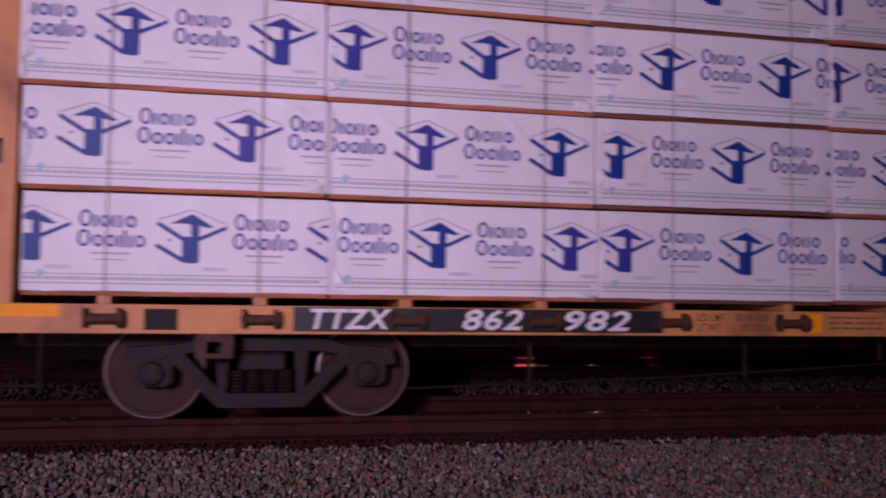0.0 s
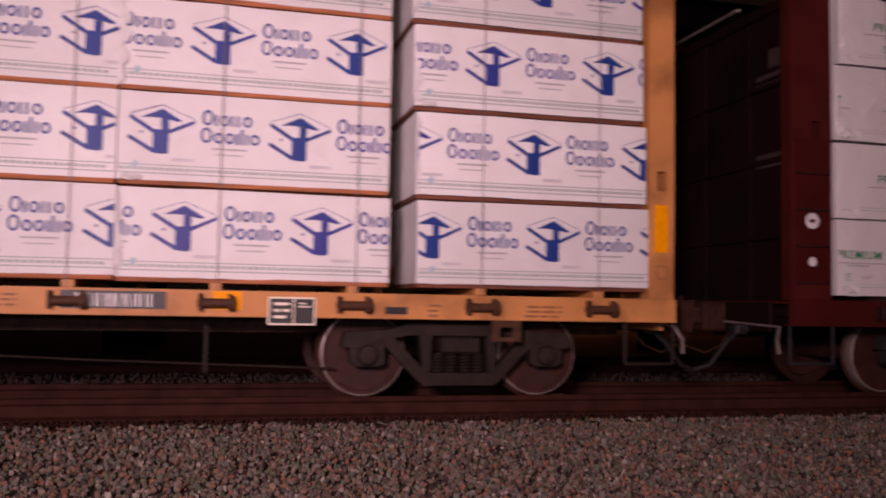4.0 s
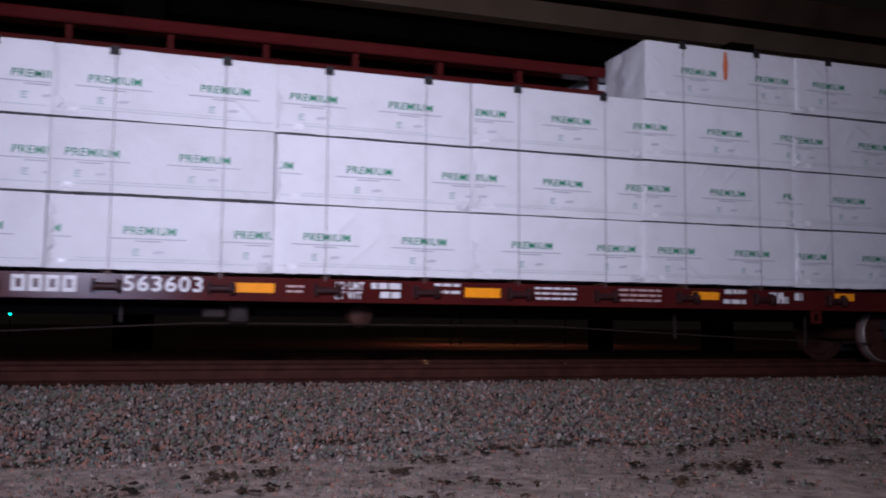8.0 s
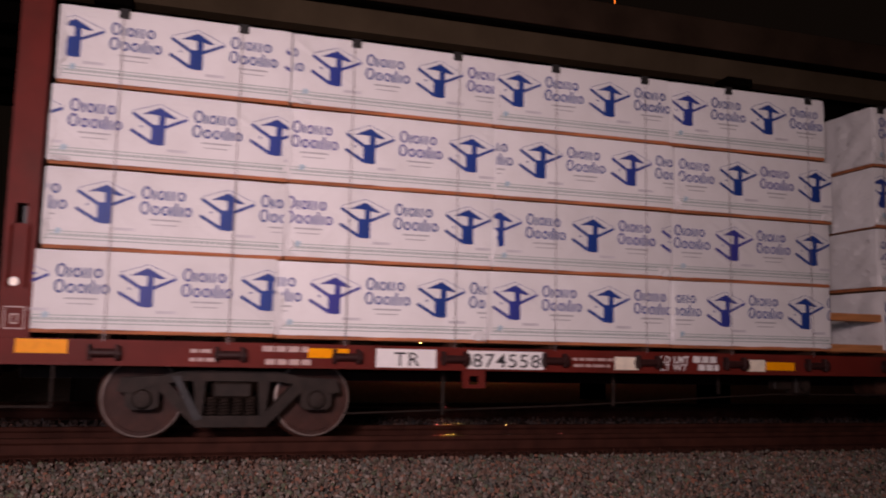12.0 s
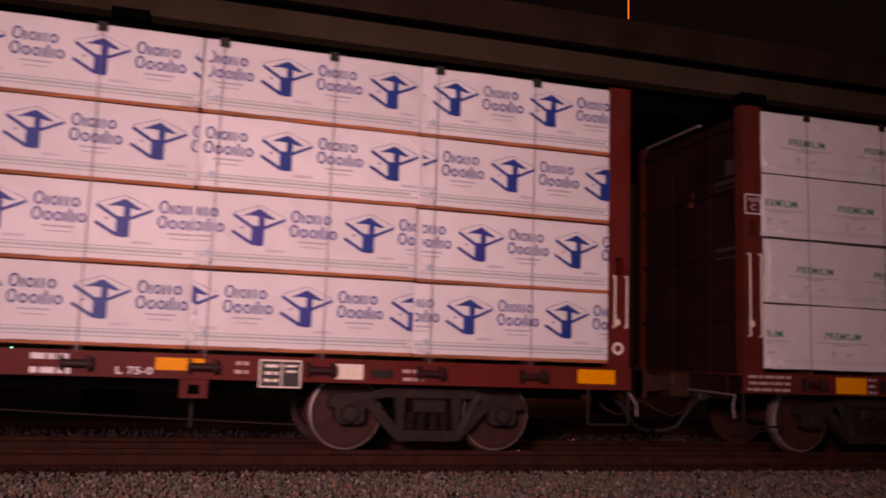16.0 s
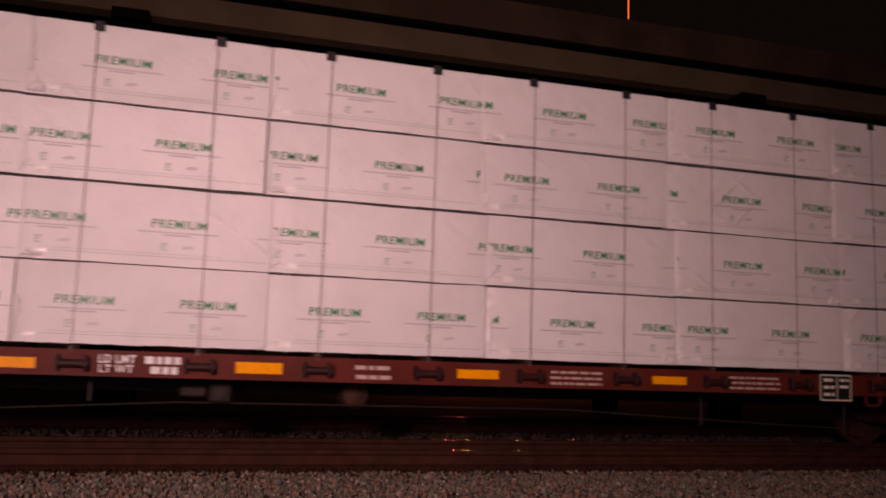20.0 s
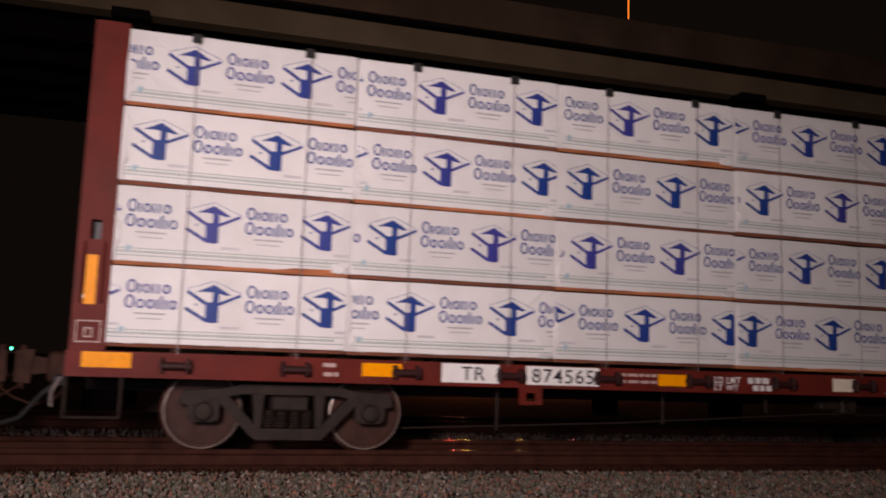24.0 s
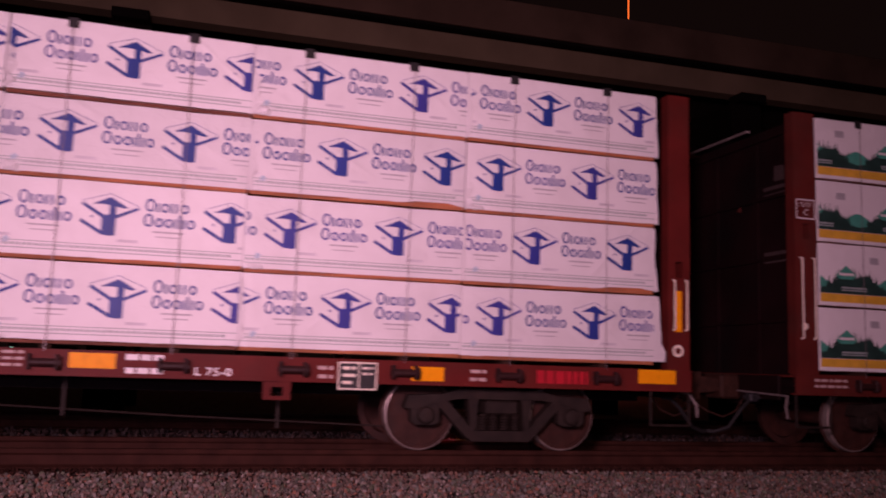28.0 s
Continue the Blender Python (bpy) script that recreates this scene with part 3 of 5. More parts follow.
far_lamp(16.4, 42.0, 3.1, 0.04, LAMP_RED, "red lamp on a post far beyond the track", 0.5)

# floodlight behind the camera, unseen: pole, head and a hood added to shade the overpass
flood = thing("floodlight", "unseen floodlight on a steel pole behind the camera, with an added hood", "floodlight")
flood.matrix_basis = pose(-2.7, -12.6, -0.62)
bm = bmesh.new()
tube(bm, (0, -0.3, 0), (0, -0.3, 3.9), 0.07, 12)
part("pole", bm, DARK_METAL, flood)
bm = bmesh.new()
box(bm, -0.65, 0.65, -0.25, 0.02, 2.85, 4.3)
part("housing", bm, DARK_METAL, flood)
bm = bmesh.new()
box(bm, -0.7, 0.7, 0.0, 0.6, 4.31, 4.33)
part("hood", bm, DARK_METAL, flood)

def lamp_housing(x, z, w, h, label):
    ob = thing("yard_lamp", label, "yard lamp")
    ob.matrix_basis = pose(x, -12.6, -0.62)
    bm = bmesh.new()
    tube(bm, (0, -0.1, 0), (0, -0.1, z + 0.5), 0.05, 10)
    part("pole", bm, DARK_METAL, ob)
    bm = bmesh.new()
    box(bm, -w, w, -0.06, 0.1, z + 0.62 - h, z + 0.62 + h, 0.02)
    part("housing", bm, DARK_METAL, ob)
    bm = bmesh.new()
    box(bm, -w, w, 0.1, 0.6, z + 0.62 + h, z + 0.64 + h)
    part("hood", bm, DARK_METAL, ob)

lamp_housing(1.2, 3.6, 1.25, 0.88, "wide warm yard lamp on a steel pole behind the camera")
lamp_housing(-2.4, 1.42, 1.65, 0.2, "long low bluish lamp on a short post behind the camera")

# ---------------------------------------------------------------- lumber packs
TRAIN = []    # moving things: object, place along the train, y, z, turn
TIER, BASE = 0.835, 1.07
DEPTH = 1.12
_made = {}

def once(key, make):
    if key not in _made:
        _made[key] = make()
    return _made[key]

def wrap_mesh(length, k, low, torn=False, flare=0.0, left=0.0):
    """The wrapped body of a pack: slack front sheet, soft edges, a ragged lower hem."""
    bm = bmesh.new()
    nx, nz = 24, 7
    z0, h = low, TIER - 0.018 - low
    front = []
    for i in range(nx + 1):
        col = []
        x = length * i / nx
        for j in range(nz + 1):
            inner = 1.0 if 0 < i < nx and 0 < j < nz else 0.0
            y = (0.0025 * noise.noise((x * 3 + 9 * k, j * 0.4, 1)) + 0.006 * noise.noise((x * 1.1 + 5 * k, j * 0.25, 7)) + 0.005) * inner
            y += (0.012 if i in (0, nx) else 0) + (0.01 if j == nz else 0)
            z = z0 + h * j / nz
            if j == 0:
                z += 0.012 * noise.noise((x * 2.3, k * 5, 2)) + 0.007 * noise.noise((x * 7, k * 3, 5)) - 0.004
            if j == nz:
                z += 0.008 * noise.noise((x * 1.9, k * 7, 4))
            if torn and j < 2:
                z += max(0.0, 0.36 * noise.noise((x * 1.6 + 3.3 * k, k * 2.7, 6)) - 0.015) * (1 - 0.4 * j) * min(1.0, 4 * i / nx, 4 * (nx - i) / nx)
                y -= 0.012 * abs(noise.noise((x * 4, k, j)))
            u = max(0.0, (i - nx + 5) / 5)
            wave = 0.5 + 0.5 * noise.noise((k * 4.1, j * 0.8, 2.2)) + 0.8 * (1 - j / nz) ** 2
            col.append(bm.verts.new((x + flare * u * u * wave - left * max(0.0, (5 - i) / 5) ** 2 * wave, y, z)))
        front.append(col)
    for i in range(nx):
        for j in range(nz):
            bm.faces.new((front[i][j], front[i + 1][j], front[i + 1][j + 1], front[i][j + 1])).smooth = 0 < i < nx - 1 and 0 < j < nz - 1
    back = [[bm.verts.new((length * i, DEPTH, z0 + h * j)) for j in (0, 1)] for i in (0, 1)]
    bm.faces.new((back[0][0], back[0][1], back[1][1], back[1][0]))
    bm.faces.new([front[0][j] for j in range(nz + 1)] + [back[0][1], back[0][0]])
    bm.faces.new([front[nx][j] for j in range(nz, -1, -1)] + [back[1][0], back[1][1]])
    bm.faces.new([front[i][nz] for i in range(nx + 1)] + [back[1][1], back[0][1]])
    bm.faces.new([front[i][0] for i in range(nx, -1, -1)] + [back[0][0], back[1][0]])
    return mesh_of("wrap", bm, WRAP)

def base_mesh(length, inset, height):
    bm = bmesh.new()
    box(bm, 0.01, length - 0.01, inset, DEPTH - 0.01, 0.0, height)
    # boards set back get a darker wood: the recess's shade is in its colour
    return mesh_of("base_board", bm, SHADED_BOARD if inset > 0.04 else LUMBER)

def bearer_mesh():
    bm = bmesh.new()
    box(bm, -0.045, 0.045, 0.2, DEPTH - 0.02, 0.0, 0.03)
    return mesh_of("bearer", bm, TIE_WOOD)

def fold_mesh(k):
    """Bunched plastic where the wrap is folded round the end of a pack."""
    r = random.Random(k)
    bm = bmesh.new()
    w, cols, rows = 0.07 + 0.08 * r.random(), 7, 17
    g = []
    for i in range(cols):
        col = []
        for j in range(rows):
            t = j / (rows - 1)
            edge = (0.3 + 0.8 * abs(noise.noise((k * 3.1, t * 5, 0.5))) * (1.9 if t < 0.3 else 1.1)) * min(1.0, 6 * (1 - t) + 0.15)
            x = w * edge * i / (cols - 1) - 0.004
            y = -0.004 - (0.02 * abs(noise.noise((i * 0.9, t * 6 + k, k))) + 0.005 * (i % 2)) * (1 if 0 < i < cols - 1 else 0.1) * (1.3 if t < 0.3 else 0.8)
            col.append(bm.verts.new((x, y, 0.05 + (0.75 if k % 3 else 0.45) * t)))
        g.append(col)
    for i in range(cols - 1):
        for j in range(rows - 1):
            bm.faces.new((g[i][j], g[i + 1][j], g[i + 1][j + 1], g[i][j + 1]))
    return mesh_of("end_fold", bm, FOLD_WRAP)

def cover_mesh(k, low):
    """Slack, crumpled plastic folded over the end of a pack."""
    bm, g, n = bmesh.new(), [], 12
    for i in range(n + 1):
        col = []
        for j in range(n + 1):
            u, t = i / n, j / n
            fold = 0.05 * abs(noise.noise((u * 2.6 + t * 1.7 + k, t * 2.2 - u, k * 3.3))) + 0.02 * abs(noise.noise((u * 7, t * 6, k + 5)))
            col.append(bm.verts.new((-0.006 - fold * (0.2 if i in (0, n) else 1.0), 0.004 + (DEPTH - 0.03) * u, low + (TIER - 0.024 - low) * t - (0.02 * abs(noise.noise((u * 5, k, 2))) if j == 0 else 0))))
        g.append(col)
    for i in range(n):
        for j in range(n):
            bm.faces.new((g[i][j], g[i][j + 1], g[i + 1][j + 1], g[i + 1][j])).smooth = (i + j + k) % 3 != 0
    return mesh_of("end_cover", bm, FOLD_WRAP)

def bunch_mesh(k):
    """A crumpled gather of plastic at a lower corner."""
    r = random.Random(40 + k)
    bm = bmesh.new()
    w, h, n = 0.13 + 0.1 * r.random(), 0.06 + 0.06 * r.random(), 7
    g = []
    for i in range(n + 1):
        col = []
        for j in range(5):
            rim = i in (0, n) or j == 4
            col.append(bm.verts.new((w * i / n + r.uniform(-0.008, 0.008), -0.005 if rim else -0.008 - 0.034 * r.random(), 0.03 + h * j / 4 * r.uniform(0.7, 1.0) + r.uniform(-0.006, 0.006))))
        g.append(col)
    for i in range(n):
        for j in range(4):
            bm.faces.new((g[i][j], g[i + 1][j], g[i + 1][j + 1], g[i][j + 1]))
    return mesh_of("bunched_corner", bm, FOLD_WRAP)

def label_mesh(k):
    """A small white label, slightly lifted at its corners."""
    r = random.Random(90 + k)
    bm = bmesh.new()
    w, h, g = 0.12 + 0.03 * r.random(), 0.055 + 0.02 * r.random(), []
    for i in range(5):
        g.append([bm.verts.new((w * i / 4, -0.008 - 0.012 * r.random() * (i in (0, 4) or j == 0), h * j / 2 + 0.008 * r.uniform(-1, 1))) for j in range(3)])
    for i in range(4):
        for j in range(2):
            bm.faces.new((g[i][j], g[i + 1][j], g[i + 1][j + 1], g[i][j + 1]))
    return mesh_of("packing_label", bm, TAG_WHITE)

# brand print of the first kind of wrap, in plain shapes: a roof-like mark, two rows of blocks, two thin bars
MARK = [
    [(-0.262, 0.06), (-0.25, 0.092), (-0.0635, -0.022), (-0.0635, -0.066)],
    [(-0.272, -0.115), (-0.26, -0.083), (-0.0635, -0.197), (-0.0635, -0.238)],
    [(-0.063, -0.238), (0.03, -0.246), (0.07, -0.236), (0.07, 0.062), (0.005, 0.07), (0.005, -0.03), (-0.063, -0.03)],
    [(-0.165, 0.07), (0.014, 0.156), (0.186, 0.052), (0.14, 0.045), (0.07, 0.0625), (0.005, 0.0705), (-0.07, 0.078)],
    [(0.0705, -0.066), (0.288, 0.038), (0.288, 0.068), (0.0705, -0.03)],
    stroke(-0.255, 0.1, 0.01, 0.19, 0.005), stroke(0.01, 0.19, 0.288, 0.075, 0.005),
    rect(-0.17, -0.15, -0.07, -0.048),
]
def oval(x, z, w, h, t, n=14):
    """A round ring as a loop of small quads."""
    out = []
    for k in range(n):
        a, b = 6.28318 * k / n, 6.28318 * (k + 1) / n
        q = []
        for ang, inner in ((a, 0), (b, 0), (b, t), (a, t)):
            q.append((x + w / 2 + (w / 2 - inner) * math.cos(ang), z + h / 2 + (h / 2 - inner) * math.sin(ang)))
        out.append(q)
    return out

def blocks(shape, x, z, h):
    """A row of plain round rings and upright bars: tall rings, low rings, short and tall bars."""
    out = []
    for c in shape:
        if c in "ilv":
            out.append(rect(x, x + 0.021, z, z + h * {"i": 0.7, "l": 0.98, "v": 0.72}[c]))
            x += {"i": 0.04, "l": 0.044, "v": 0.05}[c]
        else:
            t, w = (h, 0.098) if c == "O" else (h * 0.72, 0.083)
            out += oval(x, z, w, t, 0.02)
            x += w + 0.014
    return out
BLOCKS = blocks("Oiovvo", -0.25, 0.03, 0.14) + blocks("Oooilio", -0.26, -0.127, 0.14)
SMALL_BARS = [rect(-0.16, 0.145, -0.184, -0.168), rect(-0.13, 0.11, -0.232, -0.222)]
WORD = shifted(word("PREMIUM", 0.09, 0.56, 0.011, 0.08), -0.27, -0.05)
CARET = [rect(-0.4, 0.4, -0.1, -0.09), rect(-0.14, 0.13, -0.128, -0.116)]
SQUARE = [rect(-0.165, -0.147, -0.285, -0.205), rect(-0.146, -0.1, -0.285, -0.268), rect(-0.146, -0.11, -0.25, -0.236), rect(-0.146, -0.1, -0.222, -0.205)]
DASH = [[(0.04, -0.25), (0.06, -0.262), (0.15, -0.255), (0.17, -0.238), (0.15, -0.222), (0.07, -0.228)]]

def prints(owner, name, polys, phase, z, length, material, y=-0.005):
    """Repeats a printed motif every 1.2 m along a pack; motifs that the pack's ends cut off are cut."""
    for k in range(-1, 4):
        x = phase + 1.2 * k
        lo, hi = min(q[0] for p in polys for q in p), max(q[0] for p in polys for q in p)
        if x + hi < 0.04 or x + lo > length - 0.04:
            continue
        whole = x + lo > 0.012 and x + hi < length - 0.012
        if whole:
            me = once((name, material.name), lambda: flat_mesh(name, polys, material, y))
        else:
            me = flat_mesh(name, clipped(polys, 0.012 - x, length - 0.012 - x), material, y)
        part(name, me, None, owner, at=pose(x, 0, z))

PACK_LABELS = {"blue": "pack of lumber in white wrap with blue brand marks", "green": "pack of lumber in white wrap printed PREMIUM in green",
               "forest": "pack of lumber in wrap printed with dark forest and yellow band"}

def lumber_pack(kind, x, y, z, phase, count, length, back=False, torn=False, flare=0.0, tilt=0.0, flush=False, left=0.0, cover=False):
    """One wrapped pack of boards, its lower front left corner at x, y, z of the train."""
    ob = thing("lumber_pack", PACK_LABELS[kind], "lumber pack", "lumber packs on the train")
    L = round(length, 2)
    low = 0.042 if kind == "blue" else 0.014
    part("wrap", once(("wrap", L, count % 4, low, torn, flare, left), lambda: wrap_mesh(L, count % 4, low, torn, flare, left)), None, ob)
    if kind == "green":
        for bx in (0.3, L * 0.5, L - 0.3):
            part("bearer", once("bearer", bearer_mesh), None, ob, at=pose(bx, 0, 0))
    else:
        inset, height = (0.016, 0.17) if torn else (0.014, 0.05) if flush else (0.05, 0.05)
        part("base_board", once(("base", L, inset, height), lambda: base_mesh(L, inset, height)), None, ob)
    if count % 4 != 1 and kind != "forest":
        part("end_fold", once(("fold", count % 7), lambda: fold_mesh(count % 7)), None, ob)
    if cover:
        part("end_cover", once(("cover", count % 5), lambda: cover_mesh(count % 5, low)), None, ob, "crumpled plastic over the pack's end")
    ph = round(phase, 2)
    if kind == "blue":
        prints(ob, "brand_mark", MARK, ph, 0.515, L, BLUE)
        prints(ob, "brand_block", BLOCKS, ph - 0.6, 0.515, L, BLUE)
        for i, bar in enumerate(SMALL_BARS):
            prints(ob, ("upper_bar", "lower_bar")[i], [bar], ph - 0.6, 0.515, L, GREY_PRINT)
        part("printed_stripe", once(("stripe", L), lambda: flat_mesh("printed_stripe", [rect(0.012, L - 0.012, 0.094, 0.103), rect(0.012, L - 0.012, 0.167, 0.175)] + [rect(0.02 + 0.055 * k, 0.055 + 0.055 * k, 0.124, 0.15) for k in range(42)], PALE_PRINT, -0.0045)), None, ob)
        part("blue_tag_print", once("bluetag", lambda: flat_mesh("blue_tag_print", [[(0.0, 0.0), (0.045, 0.01), (0.06, 0.05), (0.02, 0.07), (0.0, 0.04)]], SKY_PRINT, -0.0055)), None, ob, at=pose(0.12, 0, 0.14))
        prints(ob, "faint_print", [rect(-0.1, 0.1, 0.0, 0.03)], ph + 0.2, 0.21, L, FAINT_PRINT)
    elif kind == "green":
        prints(ob, "green_word", WORD, ph, 0.45, L, GREEN)
        prints(ob, "grey_rule", CARET, ph, 0.45, L, GREY_PRINT)
        prints(ob, "green_square", SQUARE, ph, 0.45, L, MOSS_PRINT)
        prints(ob, "grey_dash", DASH, ph, 0.45, L, FAINT_PRINT)
        part("packing_label", once(("label", count % 3), lambda: label_mesh(count % 3)), None, ob, "small white label on the wrap", pose(0.1 + 0.03 * (count % 4), 0, 0.05))
        part("printed_line", once(("line", L), lambda: flat_mesh("printed_line", [rect(0.05, L - 0.05, 0.098, 0.102), rect(0.3, L - 0.5, 0.128, 0.131)], PALE_PRINT, -0.0045)), None, ob)
    else:
        r = random.Random(int(ph * 100))
        far, hill, n = [], [], 72
        for k in range(n):
            xa, xb = L * k / n, L * (k + 1) / n
            d = (xa - ph - 0.12 + 0.6) % 1.2 - 0.6
            e = (xa - ph - 0.7 + 0.6) % 1.2 - 0.6
            far.append(rect(xa, xb, 0.2, 0.25 + 0.16 * math.exp(-(e / 0.22) ** 2)))
            h = 0.215 + 0.17 * min(1.0, 1.7 * math.exp(-(d / 0.34) ** 2))
            hill.append(rect(xa, xb, 0.17, h))
            if h > 0.26 and r.random() < 0.75:
                m, t, q = (xa + xb) / 2, r.uniform(0.05, 0.15), r.uniform(0.018, 0.03)
                hill.append([(m - q, h), (m + q, h), (m + q * 0.3, h + t * 0.55), (m, h + t), (m - q * 0.3, h + t * 0.55)])
        part("far_ridge", flat_mesh("far_ridge", clipped(far, 0.012, L - 0.012), TEAL, -0.004), None, ob)
        part("forest_silhouette", flat_mesh("forest_silhouette", clipped(hill, 0.012, L - 0.012), FOREST, -0.0048), None, ob)
        part("yellow_band", once("band", lambda: flat_mesh("yellow_band", [rect(0.012, L - 0.012, 0.056, 0.165)], BAND_YELLOW, -0.0045)), None, ob)
        prints(ob, "teal_diamond", [[(-0.17, -0.01), (-0.1, -0.06), (0.1, -0.06), (0.17, -0.01), (0.0, 0.12)]], ph, 0.42, L, TEAL, -0.007)
        prints(ob, "white_bar", [rect(-0.12, 0.12, -0.012, 0.022)], ph, 0.42, L, WHITE_PAINT, -0.009)
        prints(ob, "grey_block", [rect(-0.07, 0.07, -0.04, 0.05)], ph + 0.45, 0.62, L, GREY_PRINT)
        prints(ob, "printed_bar", [rect(-0.2, 0.2, -0.012, 0.01), rect(-0.2, 0.2, -0.04, -0.024)], ph + 0.12, 0.25, L, PALE_PRINT, -0.007)
    if count % 5 in (0, 2) and kind != "forest":
        part("bunched_corner", once(("bunch", count % 5), lambda: bunch_mesh(count % 5)), None, ob, "bunched glossy plastic", pose(0.02 if count % 2 else L - 0.2, 0, 0))
    TRAIN.append((ob, x, y, z, 180 if back else 0, tilt))
    return ob

STARTS = {"A": -88.62, "B": -64.62, "C": -40.35, "D": -15.88, "E": 8.30, "F": 32.67}
KINDS = {"A": "blue", "B": "green", "C": "blue", "D": "green", "E": "blue", "F": "forest"}
made = 0

def pack_row(car, tier, start, pitch, phases):
    """Packs laid end to end in one tier of a car; phases: where each pack's first motif falls."""
    global made
    for k, phase in enumerate(phases):
        made += 1
        r = random.Random(made)
        y = r.uniform(-0.012, 0.012) if (car, tier) != ("B", 3) else 0.0
        gap = r.choice((0.004, 0.004, 0.006, 0.008, 0.016)) if KINDS[car] != "green" else r.choice((0.004, 0.006, 0.01, 0.02))
        last = car == "E" and k >= 7
        lumber_pack(KINDS[car], STARTS[car] + start + pitch * k, y, BASE + TIER * tier + r.uniform(-0.004, 0.006), phase, made, pitch - gap,
                    torn=last or (car == "E" and made % 5 == 0), flare=(0.13 if tier == 0 else 0.04) if car == "E" and k == 8 else 0.0, tilt=r.uniform(-0.2, 0.2), left=(0.09 if tier < 2 else 0.03) if k == 0 and car in "D" else 0.0, flush=car == "C" or (car == "A" and made % 3 != 0) or (car == "E" and made % 4 == 0), cover=(car == "C" and start > 10 or car == "B" and start > 14) and k == 0)

pack_row("A", 0, 0.04, 2.398, (0.07, 0.93, 0.24, 0.55, 1.05, 0.83, 1.20, 0.55,))
pack_row("A", 0, 19.48, 2.380, (0.14,))
pack_row("A", 1, 0.01, 2.400, (0.53, 0.83, 0.19, 0.69, 0.68, 1.17, 1.01, 0.35,))
pack_row("A", 1, 19.45, 2.380, (1.16,))
pack_row("A", 2, -0.02, 2.403, (0.82, 0.22, 0.70, 0.05, 1.19, 0.91, 0.98, 0.86,))
pack_row("A", 2, 19.42, 2.380, (0.77,))
pack_row("A", 3, -0.04, 2.405, (0.06, 0.17, 0.00, 0.07, 1.08, 1.19, 1.18, 0.07,))
pack_row("A", 3, 19.39, 2.380, (0.13,))
pack_row("B", 0, 0.05, 2.427, (0.26, 0.03, 0.51, 1.05, 0.61, 0.82, 0.49, 0.24, 0.17,))
pack_row("B", 1, 0.04, 2.430, (0.80, 0.82, 1.12, 0.42, 1.11, 0.04, 0.12, 0.94, 0.69,))
pack_row("B", 2, 0.02, 2.434, (0.98, 0.53, 1.09, 0.63, 0.42, 0.16, 0.08, 0.22, 0.52,))
pack_row("B", 3, 0.09, 2.420, (0.71, 0.96,))
pack_row("B", 3, 14.68, 2.430, (0.82, 0.58, 0.91,))
pack_row("C", 0, -0.04, 2.377, (1.07, 0.61, 0.32, 0.76,))
pack_row("C", 0, 10.32, 2.397, (0.80, 0.35, 0.32, 1.19, 0.64,))
pack_row("C", 1, 0.02, 2.366, (0.56, 0.86, 0.07, 0.88,))
pack_row("C", 1, 10.24, 2.419, (0.76, 0.25, 0.51, 0.65, 0.74,))
pack_row("C", 2, 0.02, 2.380, (1.03, 0.88, 0.56, 0.91,))
pack_row("C", 2, 10.23, 2.420, (0.11, 0.07, 0.80, 0.91, 1.12,))
pack_row("C", 3, 0.05, 2.352, (0.14, 0.47, 0.30, 0.25,))
pack_row("C", 3, 10.23, 2.419, (0.97, 0.56, 0.18, 0.87, 0.40,))
pack_row("D", 0, 0.00, 2.458, (1.17, 0.35, 0.84, 0.64, 0.71, 1.06, 0.42, 0.51, 0.76,))
pack_row("D", 1, 0.04, 2.447, (0.71, 1.10, 0.18, 0.29, 0.21, 0.28, 0.95, 0.96, 0.43,))
pack_row("D", 2, -0.03, 2.442, (0.24, 1.11, 0.90, 0.36, 0.25, 0.56, 1.04, 0.78, 0.61,))
pack_row("D", 3, -0.03, 2.442, (0.70, 0.72, 0.45, 0.90, 0.98, 1.02, 0.66, 0.17, 0.01,))
pack_row("E", 0, -0.03, 2.446, (1.02, 0.70, 1.17, 0.23, 0.82, 0.43, 0.02, 1.11, 0.43,))
pack_row("E", 1, -0.02, 2.445, (0.96, 0.45, 0.45, 1.05, 0.34, 0.80, 1.08, 0.47, 0.87,))
pack_row("E", 2, -0.02, 2.446, (0.37, 1.05, 0.38, 0.41, 0.89, 0.16, 0.61, 0.99, 0.38,))
pack_row("E", 3, -0.02, 2.445, (0.66, 0.96, 0.94, 1.13, 0.26, 1.07, 0.00, 0.69, 1.00,))
for tier in range(4):
    pack_row("F", tier, 0.0, 2.45, [0.42 if tier < 2 else 1.12 for k in range(9)])

def far_side(car, holes=()):
    """The packs on the other side of the centre beam, but for those seen singly."""
    bm = bmesh.new()
    for tier in range(4):
        for k in range(9):
            x = 2.45 * k + (0.12 if car != "C" or k < 4 else 0.3)
            if (tier, k) in holes:
                continue
            box(bm, x, x + 2.41, 2.76 - DEPTH, 2.76, BASE + TIER * tier + 0.03, BASE + TIER * tier + TIER - 0.018)
    ob = tagged(new("far_side_load", mesh_of("far_side_load", bm, WRAP)), "rows of white-wrapped packs on the car's far side", "lumber packs", kind="stuff")
    TRAIN.append((ob, STARTS[car], 0.0, 0.0, 0))

for car in "ADEF":
    far_side(car)
far_side("B", [(3, k) for k in range(9)])
for k, x in enumerate((0.1, 2.55, 14.75, 17.2, 19.6)):
    lumber_pack("green", STARTS["B"] + x + 2.42, 2.76, BASE + TIER * 3, 0.4, 300 + k, 2.42, True)
far_side("C", [(t, k) for t in range(4) for k in (3, 4)])
